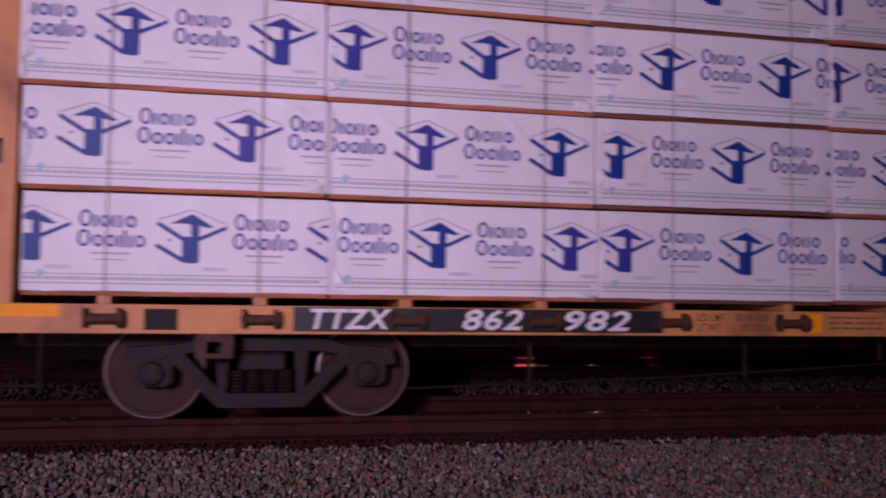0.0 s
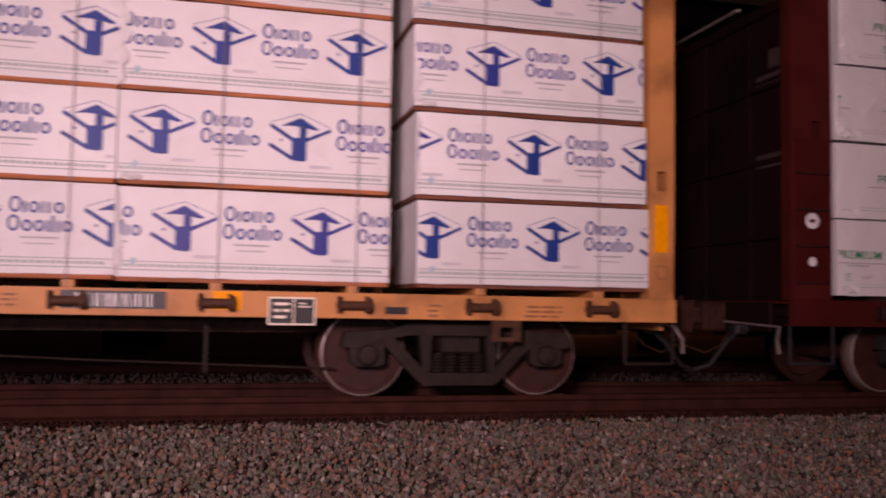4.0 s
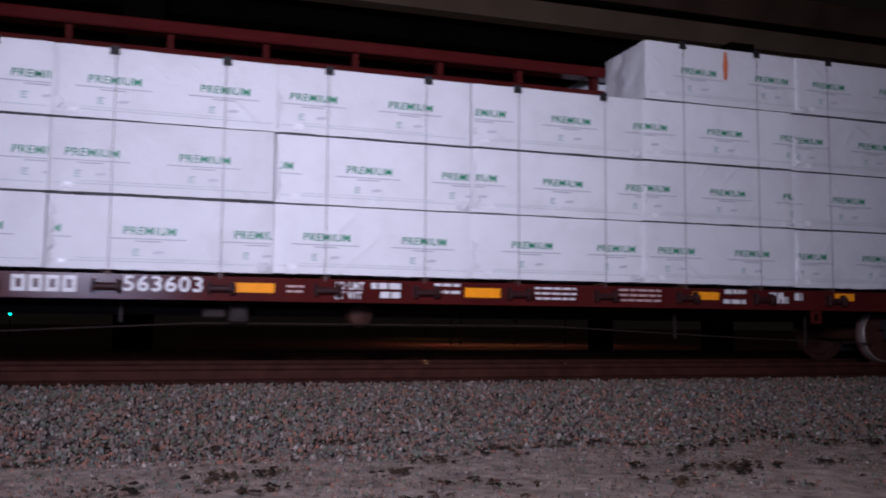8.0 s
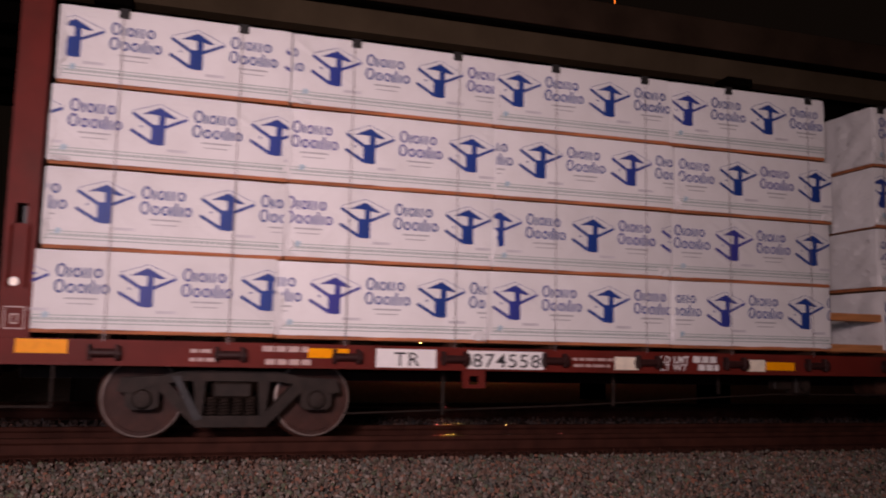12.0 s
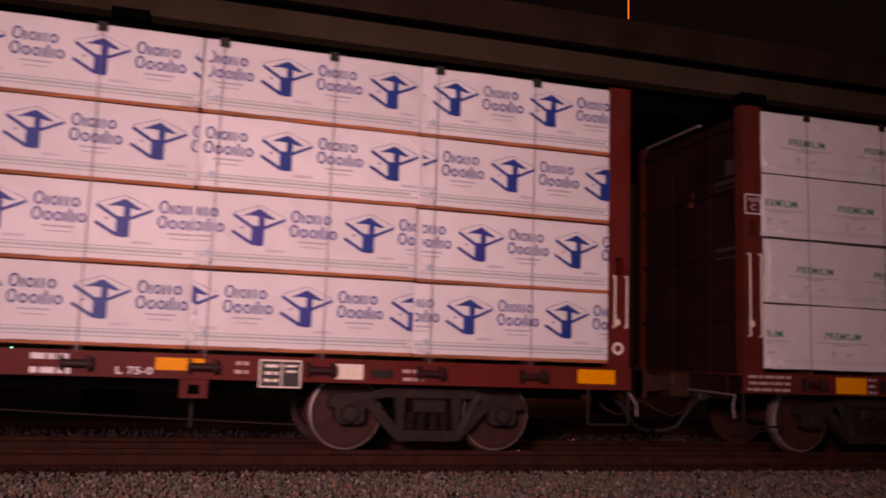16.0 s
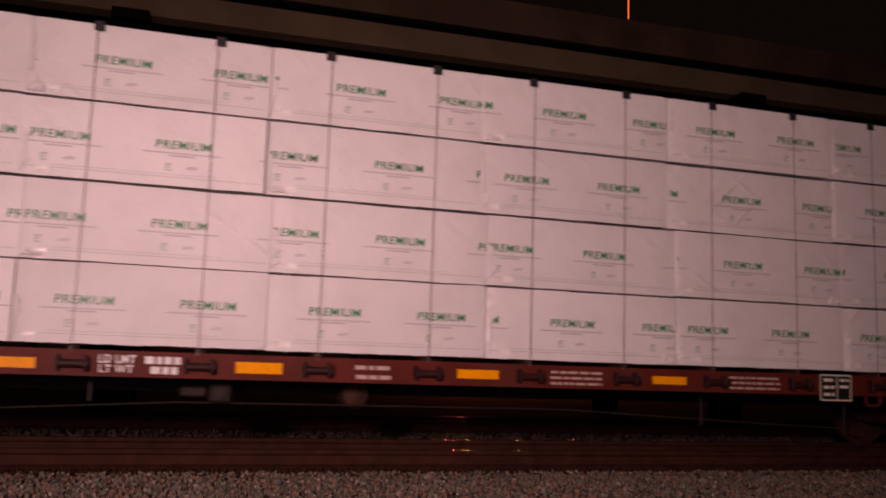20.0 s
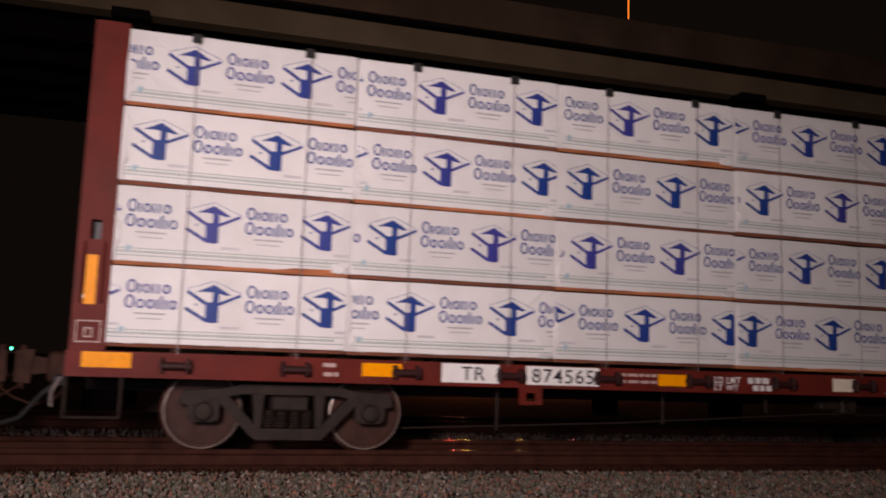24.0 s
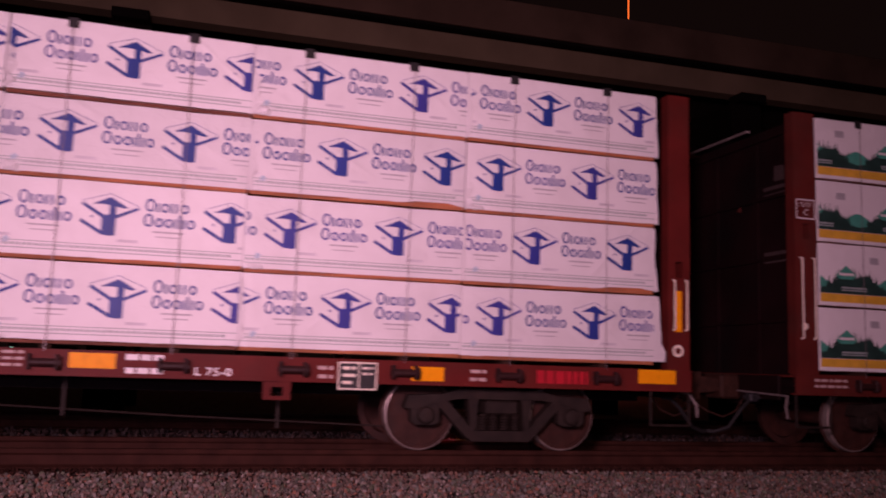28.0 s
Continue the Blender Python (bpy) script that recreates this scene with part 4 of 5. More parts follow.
for t in range(4):
    for k, x in enumerate((7.75, 10.2)):
        # their near faces show through the opening between the stacks
        lumber_pack("blue", STARTS["C"] + x, 2.76 - DEPTH, BASE + TIER * t, 0.35 + 0.2 * t, 310 + 2 * t + k, 2.41)
# timbers laid across the opening
for z, x0, x1 in ((1.48, 9.3, 10.5), (1.075, 9.3, 10.5)):
    ob = thing("dunnage_timber", "orange-brown sawn timber bridging the gap in the load", "timber", "loose timbers")
    bm = bmesh.new()
    box(bm, 0, x1 - x0, 0.0, 0.14, 0, 0.1, 0.006)
    part("board", bm, TIMBER, ob)
    TRAIN.append((ob, STARTS["C"] + x0 + 0.14, 0.03, z, 0))

# ---------------------------------------------------------------- cars
TRUCKS = {"A": (1.91, 20.0), "B": (1.99, 20.05), "C": (1.95, 20.21), "D": (1.9, 20.11), "E": (1.89, 20.16), "F": (1.93, 20.12)}
LENGTHS = {"A": 21.83, "B": 21.93, "C": 22.27, "D": 22.1, "E": 22.15, "F": 22.1}

def wheelset_mesh():
    bm = bmesh.new()
    # outer rim, dished plate, hub, then tread and flange to the inside
    lathe_y(bm, [(0.02, 0.005), (0.12, 0.005), (0.125, 0.03), (0.16, 0.05), (0.33, 0.062), (0.36, 0.03), (0.366, 0.0), (0.402, -0.002), (0.402, 0.02)], 40)
    lathe_y(bm, [(0.02, 1.51), (0.12, 1.51), (0.16, 1.47), (0.33, 1.45), (0.365, 1.53)], 28)
    tube(bm, (0, 0.05, 0), (0, 1.48, 0), 0.09, 12)
    lathe_y(bm, [(0.42, 0.1), (0.452, 0.125), (0.45, 0.14), (0.36, 0.142)], 44, caps=False)
    lathe_y(bm, [(0.36, 1.39), (0.45, 1.39), (0.452, 1.405), (0.42, 1.43), (0.418, 1.525), (0.364, 1.53)], 28, caps=False)
    k = len(bm.faces)
    lathe_y(bm, [(0.402, -0.003), (0.412, 0.0), (0.419, 0.008), (0.42, 0.10)], 44, caps=False)
    bm.faces.ensure_lookup_table()
    for f in bm.faces[k:]:
        f.material_index = 1
    me = mesh_of("wheelset", bm, WHEEL_RUST, WHEEL_RIM)
    for q in me.polygons:
        q.use_smooth = False
    return me

def side_frame_mesh(material, squeeze=1.0):
    bm = bmesh.new()
    # arched top member, sloping tension arms, bottom seat, columns
    prism(bm, [(-1.16, 0.5), (-1.12, 0.64), (-0.72, 0.66), (-0.5, 0.72), (0.5, 0.72), (0.72, 0.66), (1.12, 0.64), (1.16, 0.5), (1.02, 0.48), (0.8, 0.56), (0.5, 0.61), (-0.5, 0.61), (-0.8, 0.56), (-1.02, 0.48)], -0.09, 0.07)
    for k in (-1, 1):
        prism(bm, [(k * 0.8, 0.57), (k * 0.66, 0.6), (k * 0.34, 0.26), (k * 0.4, 0.16)], -0.08, 0.06)
        prism(bm, [(k * 0.36, 0.2), (k * 0.3, 0.2), (k * 0.27, 0.63), (k * 0.4, 0.63), (k * 0.38, 0.45)], -0.07, 0.06)
        # journal housing
        prism(bm, [(k * 0.74, 0.56), (k * 0.74, 0.34), (k * 0.8, 0.31), (k * 1.02, 0.31), (k * 1.07, 0.35), (k * 1.08, 0.56)], -0.06, 0.08)
        lathe_y(bm, [(0.03, -0.13), (0.085, -0.125), (0.1, -0.1), (0.1, -0.05)], 16, k * 0.905, 0.42)
        for a in (0.5, 2.6, 4.7):
            lathe_y(bm, [(0.012, -0.145), (0.014, -0.12)], 6, k * 0.905 + 0.055 * math.cos(a), 0.42 + 0.055 * math.sin(a))
    prism(bm, [(-0.46, 0.23), (-0.36, 0.13), (0.36, 0.13), (0.46, 0.23), (0.34, 0.25), (-0.34, 0.25)], -0.1, 0.08)
    for v in bm.verts:
        v.co.x *= squeeze
    return mesh_of("side_frame", bm, material)

def spring_mesh():
    """One coil spring, as a continuous bent rod."""
    bm = bmesh.new()
    n, turns, rod = 48, 6, []
    for i in range(n + 1):
        a = 6.2832 * turns * i / n
        c = Vector((0.05 * math.cos(a), 0.05 * math.sin(a), 0.25 + 0.19 * i / n))
        u, w = Vector((math.cos(a), math.sin(a), 0)), Vector((0, 0, 1))
        rod.append([bm.verts.new(c + (u * math.cos(1.2566 * k) + w * math.sin(1.2566 * k)) * 0.013) for k in range(5)])
    for p, q in zip(rod[:-1], rod[1:]):
        for k in range(5):
            bm.faces.new((p[k], p[(k + 1) % 5], q[(k + 1) % 5], q[k]))
    return mesh_of("coil_spring", bm, STEEL_DARK)

WHEELS = []
WHEELSET = wheelset_mesh()
SPRING = spring_mesh()
FRAMES = {"dark": side_frame_mesh(STEEL_DARK), "grey": side_frame_mesh(STEEL_GREY, 0.955)}

def truck(owner, x, tone, lever):
    bm = bmesh.new()
    box(bm, -0.2, 0.2, 0.28, 2.46, 0.44, 0.6, 0.02)
    box(bm, -0.3, 0.3, 1.1, 1.66, 0.58, 0.7)
    t = part("truck", bm, STEEL_DARK, owner, "four-wheel cast steel truck", pose(x, 0, 0))
    part("side_frame", FRAMES[tone], None, t, at=pose(0, 0.42, 0))
    part("side_frame", FRAMES[tone], None, t, at=pose(0, 2.34, 0, 0, 0, 180))
    for x2 in (-0.2, -0.07, 0.07, 0.2):
        part("coil_spring", SPRING, None, t, at=pose(x2, 0.39, 0))
    if lever:
        bm = bmesh.new()
        prism(bm, [(lever * 0.62, 0.66), (lever * 0.54, 0.66), (lever * 0.3, 0.22), (lever * 0.38, 0.2)], 0.29, 0.32)
        part("brake_lever", bm, LEVER_STEEL if tone == "grey" else STEEL_GREY, t, "pale steel lever on the truck")
    half = 0.905 if tone == "dark" else 0.865
    for k in (-half, half):
        w = part("wheelset", WHEELSET, None, t, "rusty wheel with a bright worn rim")
        WHEELS.append((w, k, 0.625, 0.42))

def winch(paint):
    """Tie-down winch: drum between two cheeks, a ratchet wheel at one end."""
    bm = bmesh.new()
    box(bm, -0.15, 0.15, -0.035, -0.002, -0.03, 0.03, 0.006)
    tube(bm, (-0.12, -0.055, 0.0), (0.12, -0.055, 0.0), 0.042, 12)
    box(bm, -0.14, -0.112, -0.105, -0.002, -0.07, 0.085, 0.008)
    box(bm, 0.112, 0.14, -0.105, -0.002, -0.07, 0.085, 0.008)
    tube(bm, (0.145, -0.055, 0.0), (0.165, -0.055, 0.0), 0.07, 12)
    return mesh_of("winch", bm, paint)

WINCHES = {"A": winch(BROWN_GRIME_SHADE), "B": winch(DARK_RED_IRON), "C": winch(DARK_RED_IRON), "D": winch(DARK_RED_IRON), "E": winch(DARK_RED_IRON), "F": winch(DARK_RED_IRON)}
bm = bmesh.new()
prism(bm, [(-0.05, 0.0), (0.05, 0.0), (0.05, 0.085), (-0.05, 0.085)], -0.036, -0.022)
box(bm, -0.05, 0.05, -0.036, 0.16, 0.085, 0.1)
PROTECTOR = mesh_of("corner_protector", bm, RUBBER)

def jack_pad(owner, x0, x1, z0, paint, low):
    """A lifting lug hung under the sill: a plate with a square eye, or a bent hook on the brown car."""
    bm = bmesh.new()
    if paint == BROWN_CAR:
        a, b = x0 + 0.06, x1 - 0.06
        pipe(bm, [(a, 0.035, low + 0.01), (a, 0.035, 0.68), (a + 0.03, 0.035, 0.65), (b - 0.03, 0.035, 0.65), (b, 0.035, 0.68), (b, 0.035, low + 0.01)], 0.02, 8)
        part("lifting_hook", bm, paint, owner)
        return
    m, w = (x0 + x1) / 2, (x1 - x0) / 2
    xs, zs = (m - w, m - w * 0.42, m + w * 0.42, m + w), (z0, z0 + 0.04, 0.705, low - 0.001)
    holed(bm, xs, zs, 0.02, 0.05)
    part("lifting_lug", bm, BROWN_GRIME_SHADE if paint == YELLOW_CAR else paint, owner)

def holed(bm, xs, zs, y0, y1):
    """A block with one square hole through it: three columns and rows of which the middle is open."""
    v = {}
    for i in range(4):
        for j in range(4):
            for k, y in enumerate((y0, y1)):
                v[i, j, k] = bm.verts.new((xs[i], y, zs[j]))
    for i in range(3):
        for j in range(3):
            if (i, j) != (1, 1):
                for k in (0, 1):
                    bm.faces.new((v[i, j, k], v[i + 1, j, k], v[i + 1, j + 1, k], v[i, j + 1, k]))
    for i in range(3):
        for j in (0, 3):
            bm.faces.new((v[i, j, 0], v[i + 1, j, 0], v[i + 1, j, 1], v[i, j, 1]))
            bm.faces.new((v[j, i, 0], v[j, i + 1, 0], v[j, i + 1, 1], v[j, i, 1]))
    for j in (1, 2):
        bm.faces.new((v[1, j, 0], v[2, j, 0], v[2, j, 1], v[1, j, 1]))
        bm.faces.new((v[j, 1, 0], v[j, 2, 0], v[j, 2, 1], v[j, 1, 1]))

def disc(x, z, r, n=18):
    return [(x + r * math.cos(6.2832 * i / n), z + r * math.sin(6.2832 * i / n)) for i in range(n)]

HOLES = {"A": 2.19, "B": 2.83, "C": 2.23, "D": 2.83, "E": 2.24, "F": 2.86}

def end_post(owner, key, x0, x1, paint, wall_paint, side):
    """Corner post of a bulkhead with its slot, grab irons and marks. side: -1 at the car's start, 1 at its end."""
    w = x1 - x0
    if key == "B":
        paint = SATIN_RED
    hole, hx = HOLES[key], x0 + w * (0.62 if key == "B" and side < 0 else 0.5)
    bm = bmesh.new()
    holed(bm, (x0, hx - 0.05, hx + 0.05, x1), (SILLS[key][1] + 0.0015, hole - 0.1, hole + 0.1, 4.44), 0.0, 0.16)
    bmesh.ops.bevel(bm, geom=[e for e in bm.edges if abs(e.verts[0].co.y) < 0.001 and abs(e.verts[1].co.y) < 0.001 and abs(e.verts[0].co.x - e.verts[1].co.x) < 0.001 and (abs(e.verts[0].co.x - x0) < 0.001 or abs(e.verts[0].co.x - x1) < 0.001)], offset=0.012, segments=2, affect="EDGES")
    post = part("corner_post", bm, paint, owner)
    # added plate that keeps light from passing through the slot onto the wall
    bm = bmesh.new()
    box(bm, hx - 0.06, hx + 0.06, 0.161, 0.166, hole - 0.12, hole + 0.12)
    part("slot_backing", bm, BLACK_PAINT, post)
    for k in (-0.07, 0.07):
        bm = bmesh.new()
        box(bm, hx + k - 0.018, hx + k + 0.018, -0.012, -0.001, hole - 0.1, hole + 0.1)
        part("slot_guide", bm, paint, post)
    if key == "B":
        for k in range(4):
            bm = bmesh.new()
            z = 1.21 + 0.385 * k
            box(bm, x0 + 0.06, x1 - 0.04, -0.04, -0.001, z - 0.012, z + 0.008)
            # iron darker than the post, so each ledge reads as a dark line
            part("step_ledge", bm, DARK_RED_IRON, post, "dark step ledge")
            # a softly bulged panel above each ledge
            bm, g, n = bmesh.new(), [], 8
            for i in range(n + 1):
                u = i / n
                g.append([bm.verts.new((x0 + 0.05 + (w - 0.1) * u, -0.0015 - 0.002 * 4 * (j / n) * (1 - j / n) - 0.002 * 4 * u * (1 - u), z + 0.01 + 0.36 * j / n)) for j in range(n + 1)])
            for i in range(n):
                for j in range(n):
                    f = bm.faces.new((g[i][j], g[i + 1][j], g[i + 1][j + 1], g[i][j + 1]))
                    f.smooth = True
            part("post_panel", bm, PANEL_RED, post, "glossy bulged panel")
        part("round_emblem", flat_mesh("round_emblem", [disc(0, 0, 0.085)], WHITE_PAINT, -0.0125), None, post, "white round emblem", pose((x0 + x1) / 2, 0, 1.86))
        part("emblem_bar", flat_mesh("emblem_bar", [rect(-0.035, 0.035, -0.018, 0.018)], GLOSS_RED, -0.0145), None, post, at=pose((x0 + x1) / 2, 0, 1.86))
        part("white_dot", flat_mesh("white_dot", [disc(0, 0, 0.05)], WHITE_PAINT, -0.0125), None, post, at=pose((x0 + x1) / 2, 0, 1.43))
    elif key == "A":
        if side > 0:
            part("reflector", flat_mesh("reflector", [rect(x0 + 0.06, x1 - 0.07, 1.47, 1.95)], REFLECTOR, -0.003), None, post, "upright orange reflective sheet")
            part("stencil_box", flat_mesh("stencil_box", ring(x0 + 0.08, x1 - 0.08, 1.2, 1.34, 0.012), DARK_STENCIL, -0.003), None, post)
    else:
        pale = key in ("D", "F") or side > 0
        low, high = (1.47, 2.5) if key in ("D", "F") else (1.5, 2.1)
        for xx in (x0 + w * 0.22, x1 - w * 0.22):
            bm = bmesh.new()
            pipe(bm, [(xx, 0.0, low), (xx, -0.05, low + 0.01), (xx, -0.05, high), (xx, 0.0, high + 0.01)], 0.012, 6)
            part("grab_iron", bm, REFLECTOR_WHITE if pale else paint, post, "upright pale grab iron" if pale else "")
        part("white_dot", flat_mesh("white_dot", [disc(0, 0, 0.045)], REFLECTOR_WHITE, -0.003), None, post, at=pose(x0 + w * 0.4, 0, 1.56 if key in "CE" else 1.63))
        if key == "E":
            part("reflector", flat_mesh("reflector", [rect(x0 + w * 0.3, x0 + w * 0.62, 1.48, 1.98)], REFLECTOR, -0.004), None, post, "upright orange reflective sheet")
        if key in "CE" and side > 0:
            part("round_emblem", flat_mesh("round_emblem", oval(-0.075, -0.075, 0.15, 0.15, 0.035, 18), REFLECTOR_WHITE, -0.003), None, post, "pale round emblem", pose(x0 + w * 0.45, 0, 1.25))
        elif key in "CE":
            part("stencil_box", flat_mesh("stencil_box", ring(x0 + 0.05, x1 - 0.05, 1.1, 1.32, 0.012) + ring(x0 + w * 0.38, x1 - w * 0.38, 1.15, 1.25, 0.014), FADED_PAINT, -0.003), None, post)
        if key in "DF" and side < 0:
            part("plate_box", flat_mesh("plate_box", ring(x0 + 0.03, x1 - 0.02, 3.02, 3.28, 0.016) + shifted(word("PLATE", 0.055, 0.15), x0 + w * 0.3, 3.18) + shifted(word("C", 0.08), x0 + w * 0.42, 3.07), WHITE_PAINT, -0.003), None, post, "white outlined box reading PLATE C")
    bm = bmesh.new()
    box(bm, x0, x1, 2.6, 2.76, SILLS[key][1] + 0.0015, 4.44)
    part("corner_post", bm, paint, owner)
    # bulkhead wall with ribs and a handrail
    xi = x0 + 0.12 if side < 0 else x1 - 0.12
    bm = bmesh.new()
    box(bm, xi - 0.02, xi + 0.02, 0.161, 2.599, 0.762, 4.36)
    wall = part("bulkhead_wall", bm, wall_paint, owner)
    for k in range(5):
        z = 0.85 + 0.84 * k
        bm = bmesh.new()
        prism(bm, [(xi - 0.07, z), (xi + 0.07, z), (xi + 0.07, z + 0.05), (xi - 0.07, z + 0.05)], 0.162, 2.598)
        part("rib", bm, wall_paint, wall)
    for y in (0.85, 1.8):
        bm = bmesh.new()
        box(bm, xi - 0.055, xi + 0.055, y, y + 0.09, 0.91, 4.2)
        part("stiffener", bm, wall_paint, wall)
    xo = x0 if side < 0 else x1
    if key == "A" and side > 0:
        bm = bmesh.new()
        ring_pts = [(xo + 0.16, 0.78 + 0.28 * math.cos(0.3142 * k), 2.12 + 0.28 * math.sin(0.3142 * k)) for k in range(21)]
        pipe(bm, ring_pts, 0.016, 6)
        for k in range(0, 20, 5):
            tube(bm, (xo + 0.1, 0.78, 2.12), ring_pts[k], 0.012, 6)
        tube(bm, (xi, 0.78, 2.12), (xo + 0.14, 0.78, 2.12), 0.03, 8)
        part("brake_wheel", bm, BROWN_GRIME_SHADE, owner, "round hand brake wheel")
    bm = bmesh.new()
    pipe(bm, [(xo + side * 0.01, 0.9, 4.38), (xo + side * 0.05, 0.92, 4.38), (xo + side * 0.05, 2.3, 4.38), (xo + side * 0.01, 2.32, 4.38)], 0.018, 6)
    part("top_handrail", bm, RAIL_GREY, owner, "pale handrail along the bulkhead top")
    if side < 0:
        me = bpy.data.meshes.new("bulkhead_plate")
        me.from_pydata([(xi - 0.026, a, b) for a, b in ((0.3, 3.6), (0.52, 3.61), (0.51, 3.82), (0.31, 3.8))], [], [(0, 1, 2, 3)])
        me.materials.append(FADED_PAINT if key in "CE" else DIM_STENCIL)
        part("bulkhead_plate", me, None, wall, "faded pale plate on the bulkhead")
        for z in (3.5, 3.4, 2.6, 2.5):
            part("bulkhead_stencil", side_stencil(xi - 0.024, z), None, wall, "faded stencilled line")

def side_stencil(x, z):
    me = bpy.data.meshes.new("bulkhead_stencil")
    me.from_pydata([(x, 0.3, z), (x, 0.75, z), (x, 0.75, z + 0.05), (x, 0.3, z + 0.05)], [], [(0, 1, 2, 3)])
    me.materials.append(DIM_STENCIL)
    return me

# lower and upper edge of the side sill
SILLS = {"A": (0.772, 1.003), "B": (0.755, 1.03), "C": (0.764, 1.02), "D": (0.768, 1.028), "E": (0.762, 1.022), "F": (0.762, 1.025)}

def rail_car(key, paint, wall_paint, label, tone, lever, post_w):
    car = thing("centerbeam_car", label, "rail car", "lumber cars of the train")
    L = LENGTHS[key]
    p0, p1 = post_w
    x0, x1 = -p0 - 0.02, L + p1 + 0.02
    # channel-shaped side sill, its flanges to the inside
    for y, s in ((0.0, 1), (2.76, -1)):
        bm = bmesh.new()
        lo, hi = SILLS[key]
        prof = [(-0.012, lo), (0.1, lo), (0.1, lo + 0.018), (0.016, lo + 0.018), (0.016, hi - 0.016), (0.1, hi - 0.016), (0.1, hi), (0.0, hi), (0.0, lo + 0.018), (-0.012, lo + 0.018)]
        a = [bm.verts.new((x0, y + s * q, z)) for q, z in prof]
        c = [bm.verts.new((x1, y + s * q, z)) for q, z in prof]
        for i in range(len(prof)):
            j = (i + 1) % len(prof)
            bm.faces.new((a[i], a[j], c[j], c[i]))
        bm.faces.new(a)
        bm.faces.new(c[::-1])
        # the far sill's colour carries the shade under the car
        part("side_sill", bm, paint if s > 0 else NEAR_BLACK_RED if key != "A" else BROWN_GRIME_SHADE, car)
    bm = bmesh.new()
    box(bm, x0, x1, 0.105, 2.655, SILLS[key][1] - 0.045, SILLS[key][1] - 0.017)
    part("deck", bm, paint, car)
    bm = bmesh.new()
    box(bm, -0.05, 0.05, 0.012, 2.73, SILLS[key][1] + 0.002 - 1.0465, 0.022)
    riser = mesh_of("deck_riser", bm, paint if key == "A" else TIE_WOOD)
    bm = bmesh.new()
    box(bm, x0 + 0.1, x1 - 0.1, 1.14, 1.62, 0.6, 0.955)
    # shade below the deck is painted into the centre sill's colour too
    part("center_sill", bm, NEAR_BLACK_RED if key != "A" else BROWN_GRIME_SHADE, car)
    # centre beam: chords, posts, braces and gussets
    bm = bmesh.new()
    box(bm, 0.05, L - 0.05, 1.24, 1.52, 4.2, 4.36, 0.02)
    part("top_chord", bm, paint, car)
    bm = bmesh.new()
    box(bm, 0.05, L - 0.05, 1.29, 1.47, 3.93, 4.01, 0.01)
    part("lower_chord", bm, paint, car)
    bm = bmesh.new()
    box(bm, -0.04, 0.04, 1.3, 1.46, 1.03, 4.19)
    beam_post = mesh_of("beam_post", bm, paint)
    bm = bmesh.new()
    prism(bm, [(-0.36, 3.3), (-0.12, 3.925), (0.12, 3.925), (0.36, 3.3)], 1.27, 1.298)
    gusset = mesh_of("gusset", bm, paint)
    bm = bmesh.new()
    step = (L - 0.12) / 18
    tube(bm, (0, 1.38, 1.1), (step, 1.38, 2.2), 0.05, 6)
    brace = mesh_of("brace", bm, paint)
    for k in range(19):
        x = 0.06 + k * step
        part("beam_post", beam_post, None, car, at=pose(x, 0, 0))
        if k % 2 == 0:
            part("gusset", gusset, None, car, at=pose(x, 0, 0))
        if k < 18:
            part("brace", brace, None, car, at=pose(x, 0, 0))
            part("deck_riser", riser, None, car, at=pose(0.66 + 1.215 * k, 0, 1.0465))
    for k in range(18):
        x = 0.66 + 1.215 * k
        top = 4.4
        if key == "B" and 4.95 < x < 14.6:
            top = 4.4 - TIER
        part("winch", WINCHES[key], None, car, at=pose(x, 0.0, 0.89))
        part("corner_protector", PROTECTOR, None, car, "black edge protector", pose(x + 0.012 * math.sin(k * 3.7), 0.0, top - 0.088))
        bm = bmesh.new()
        dx = 0.02 * math.sin(k * 5.1 + p0 * 40)
        box(bm, x - 0.004 + dx, x + 0.004 + dx, -0.032, -0.029, 1.0, top)
        part("tie_down_cable", bm, CABLE, car)
    end_post(car, key, -p0, -0.02, paint, wall_paint, -1)
    end_post(car, key, L + 0.02, L + p1, paint, wall_paint, 1)
    first, second = TRUCKS[key]
    truck(car, first, tone, lever)
    truck(car, second, tone, -lever)
    for s, xe in ((-1, -p0), (1, L + p1)):
        # draft gear, coupler, air hose, corner step
        bm = bmesh.new()
        box(bm, min(xe, xe + s * 0.32), max(xe, xe + s * 0.32), 1.16, 1.6, 0.66, 1.0, 0.03)
        prism(bm, [(xe + s * 0.3, 0.76), (xe + s * 0.72, 0.72), (xe + s * 0.76, 0.98), (xe + s * 0.3, 0.92)], 1.24, 1.5)
        part("coupler", bm, COUPLER_RUST, car, "rusty knuckle coupler")
        bm = bmesh.new()
        prism(bm, [(xe + s * 0.74, 0.66), (xe + s * 0.9, 0.64), (xe + s * 0.93, 1.02), (xe + s * 0.74, 1.0)], 1.2, 1.4)
        tube(bm, (xe + s * 0.8, 1.3, 0.58), (xe + s * 0.8, 1.3, 1.06), 0.035, 8)
        part("knuckle", bm, COUPLER_RUST, car)
        bm = bmesh.new()
        box(bm, min(xe, xe + s * 0.05), max(xe, xe + s * 0.05), 0.3, 2.46, 0.68, 1.0, 0.01)
        part("end_sill", bm, wall_paint, car)
        bm = bmesh.new()
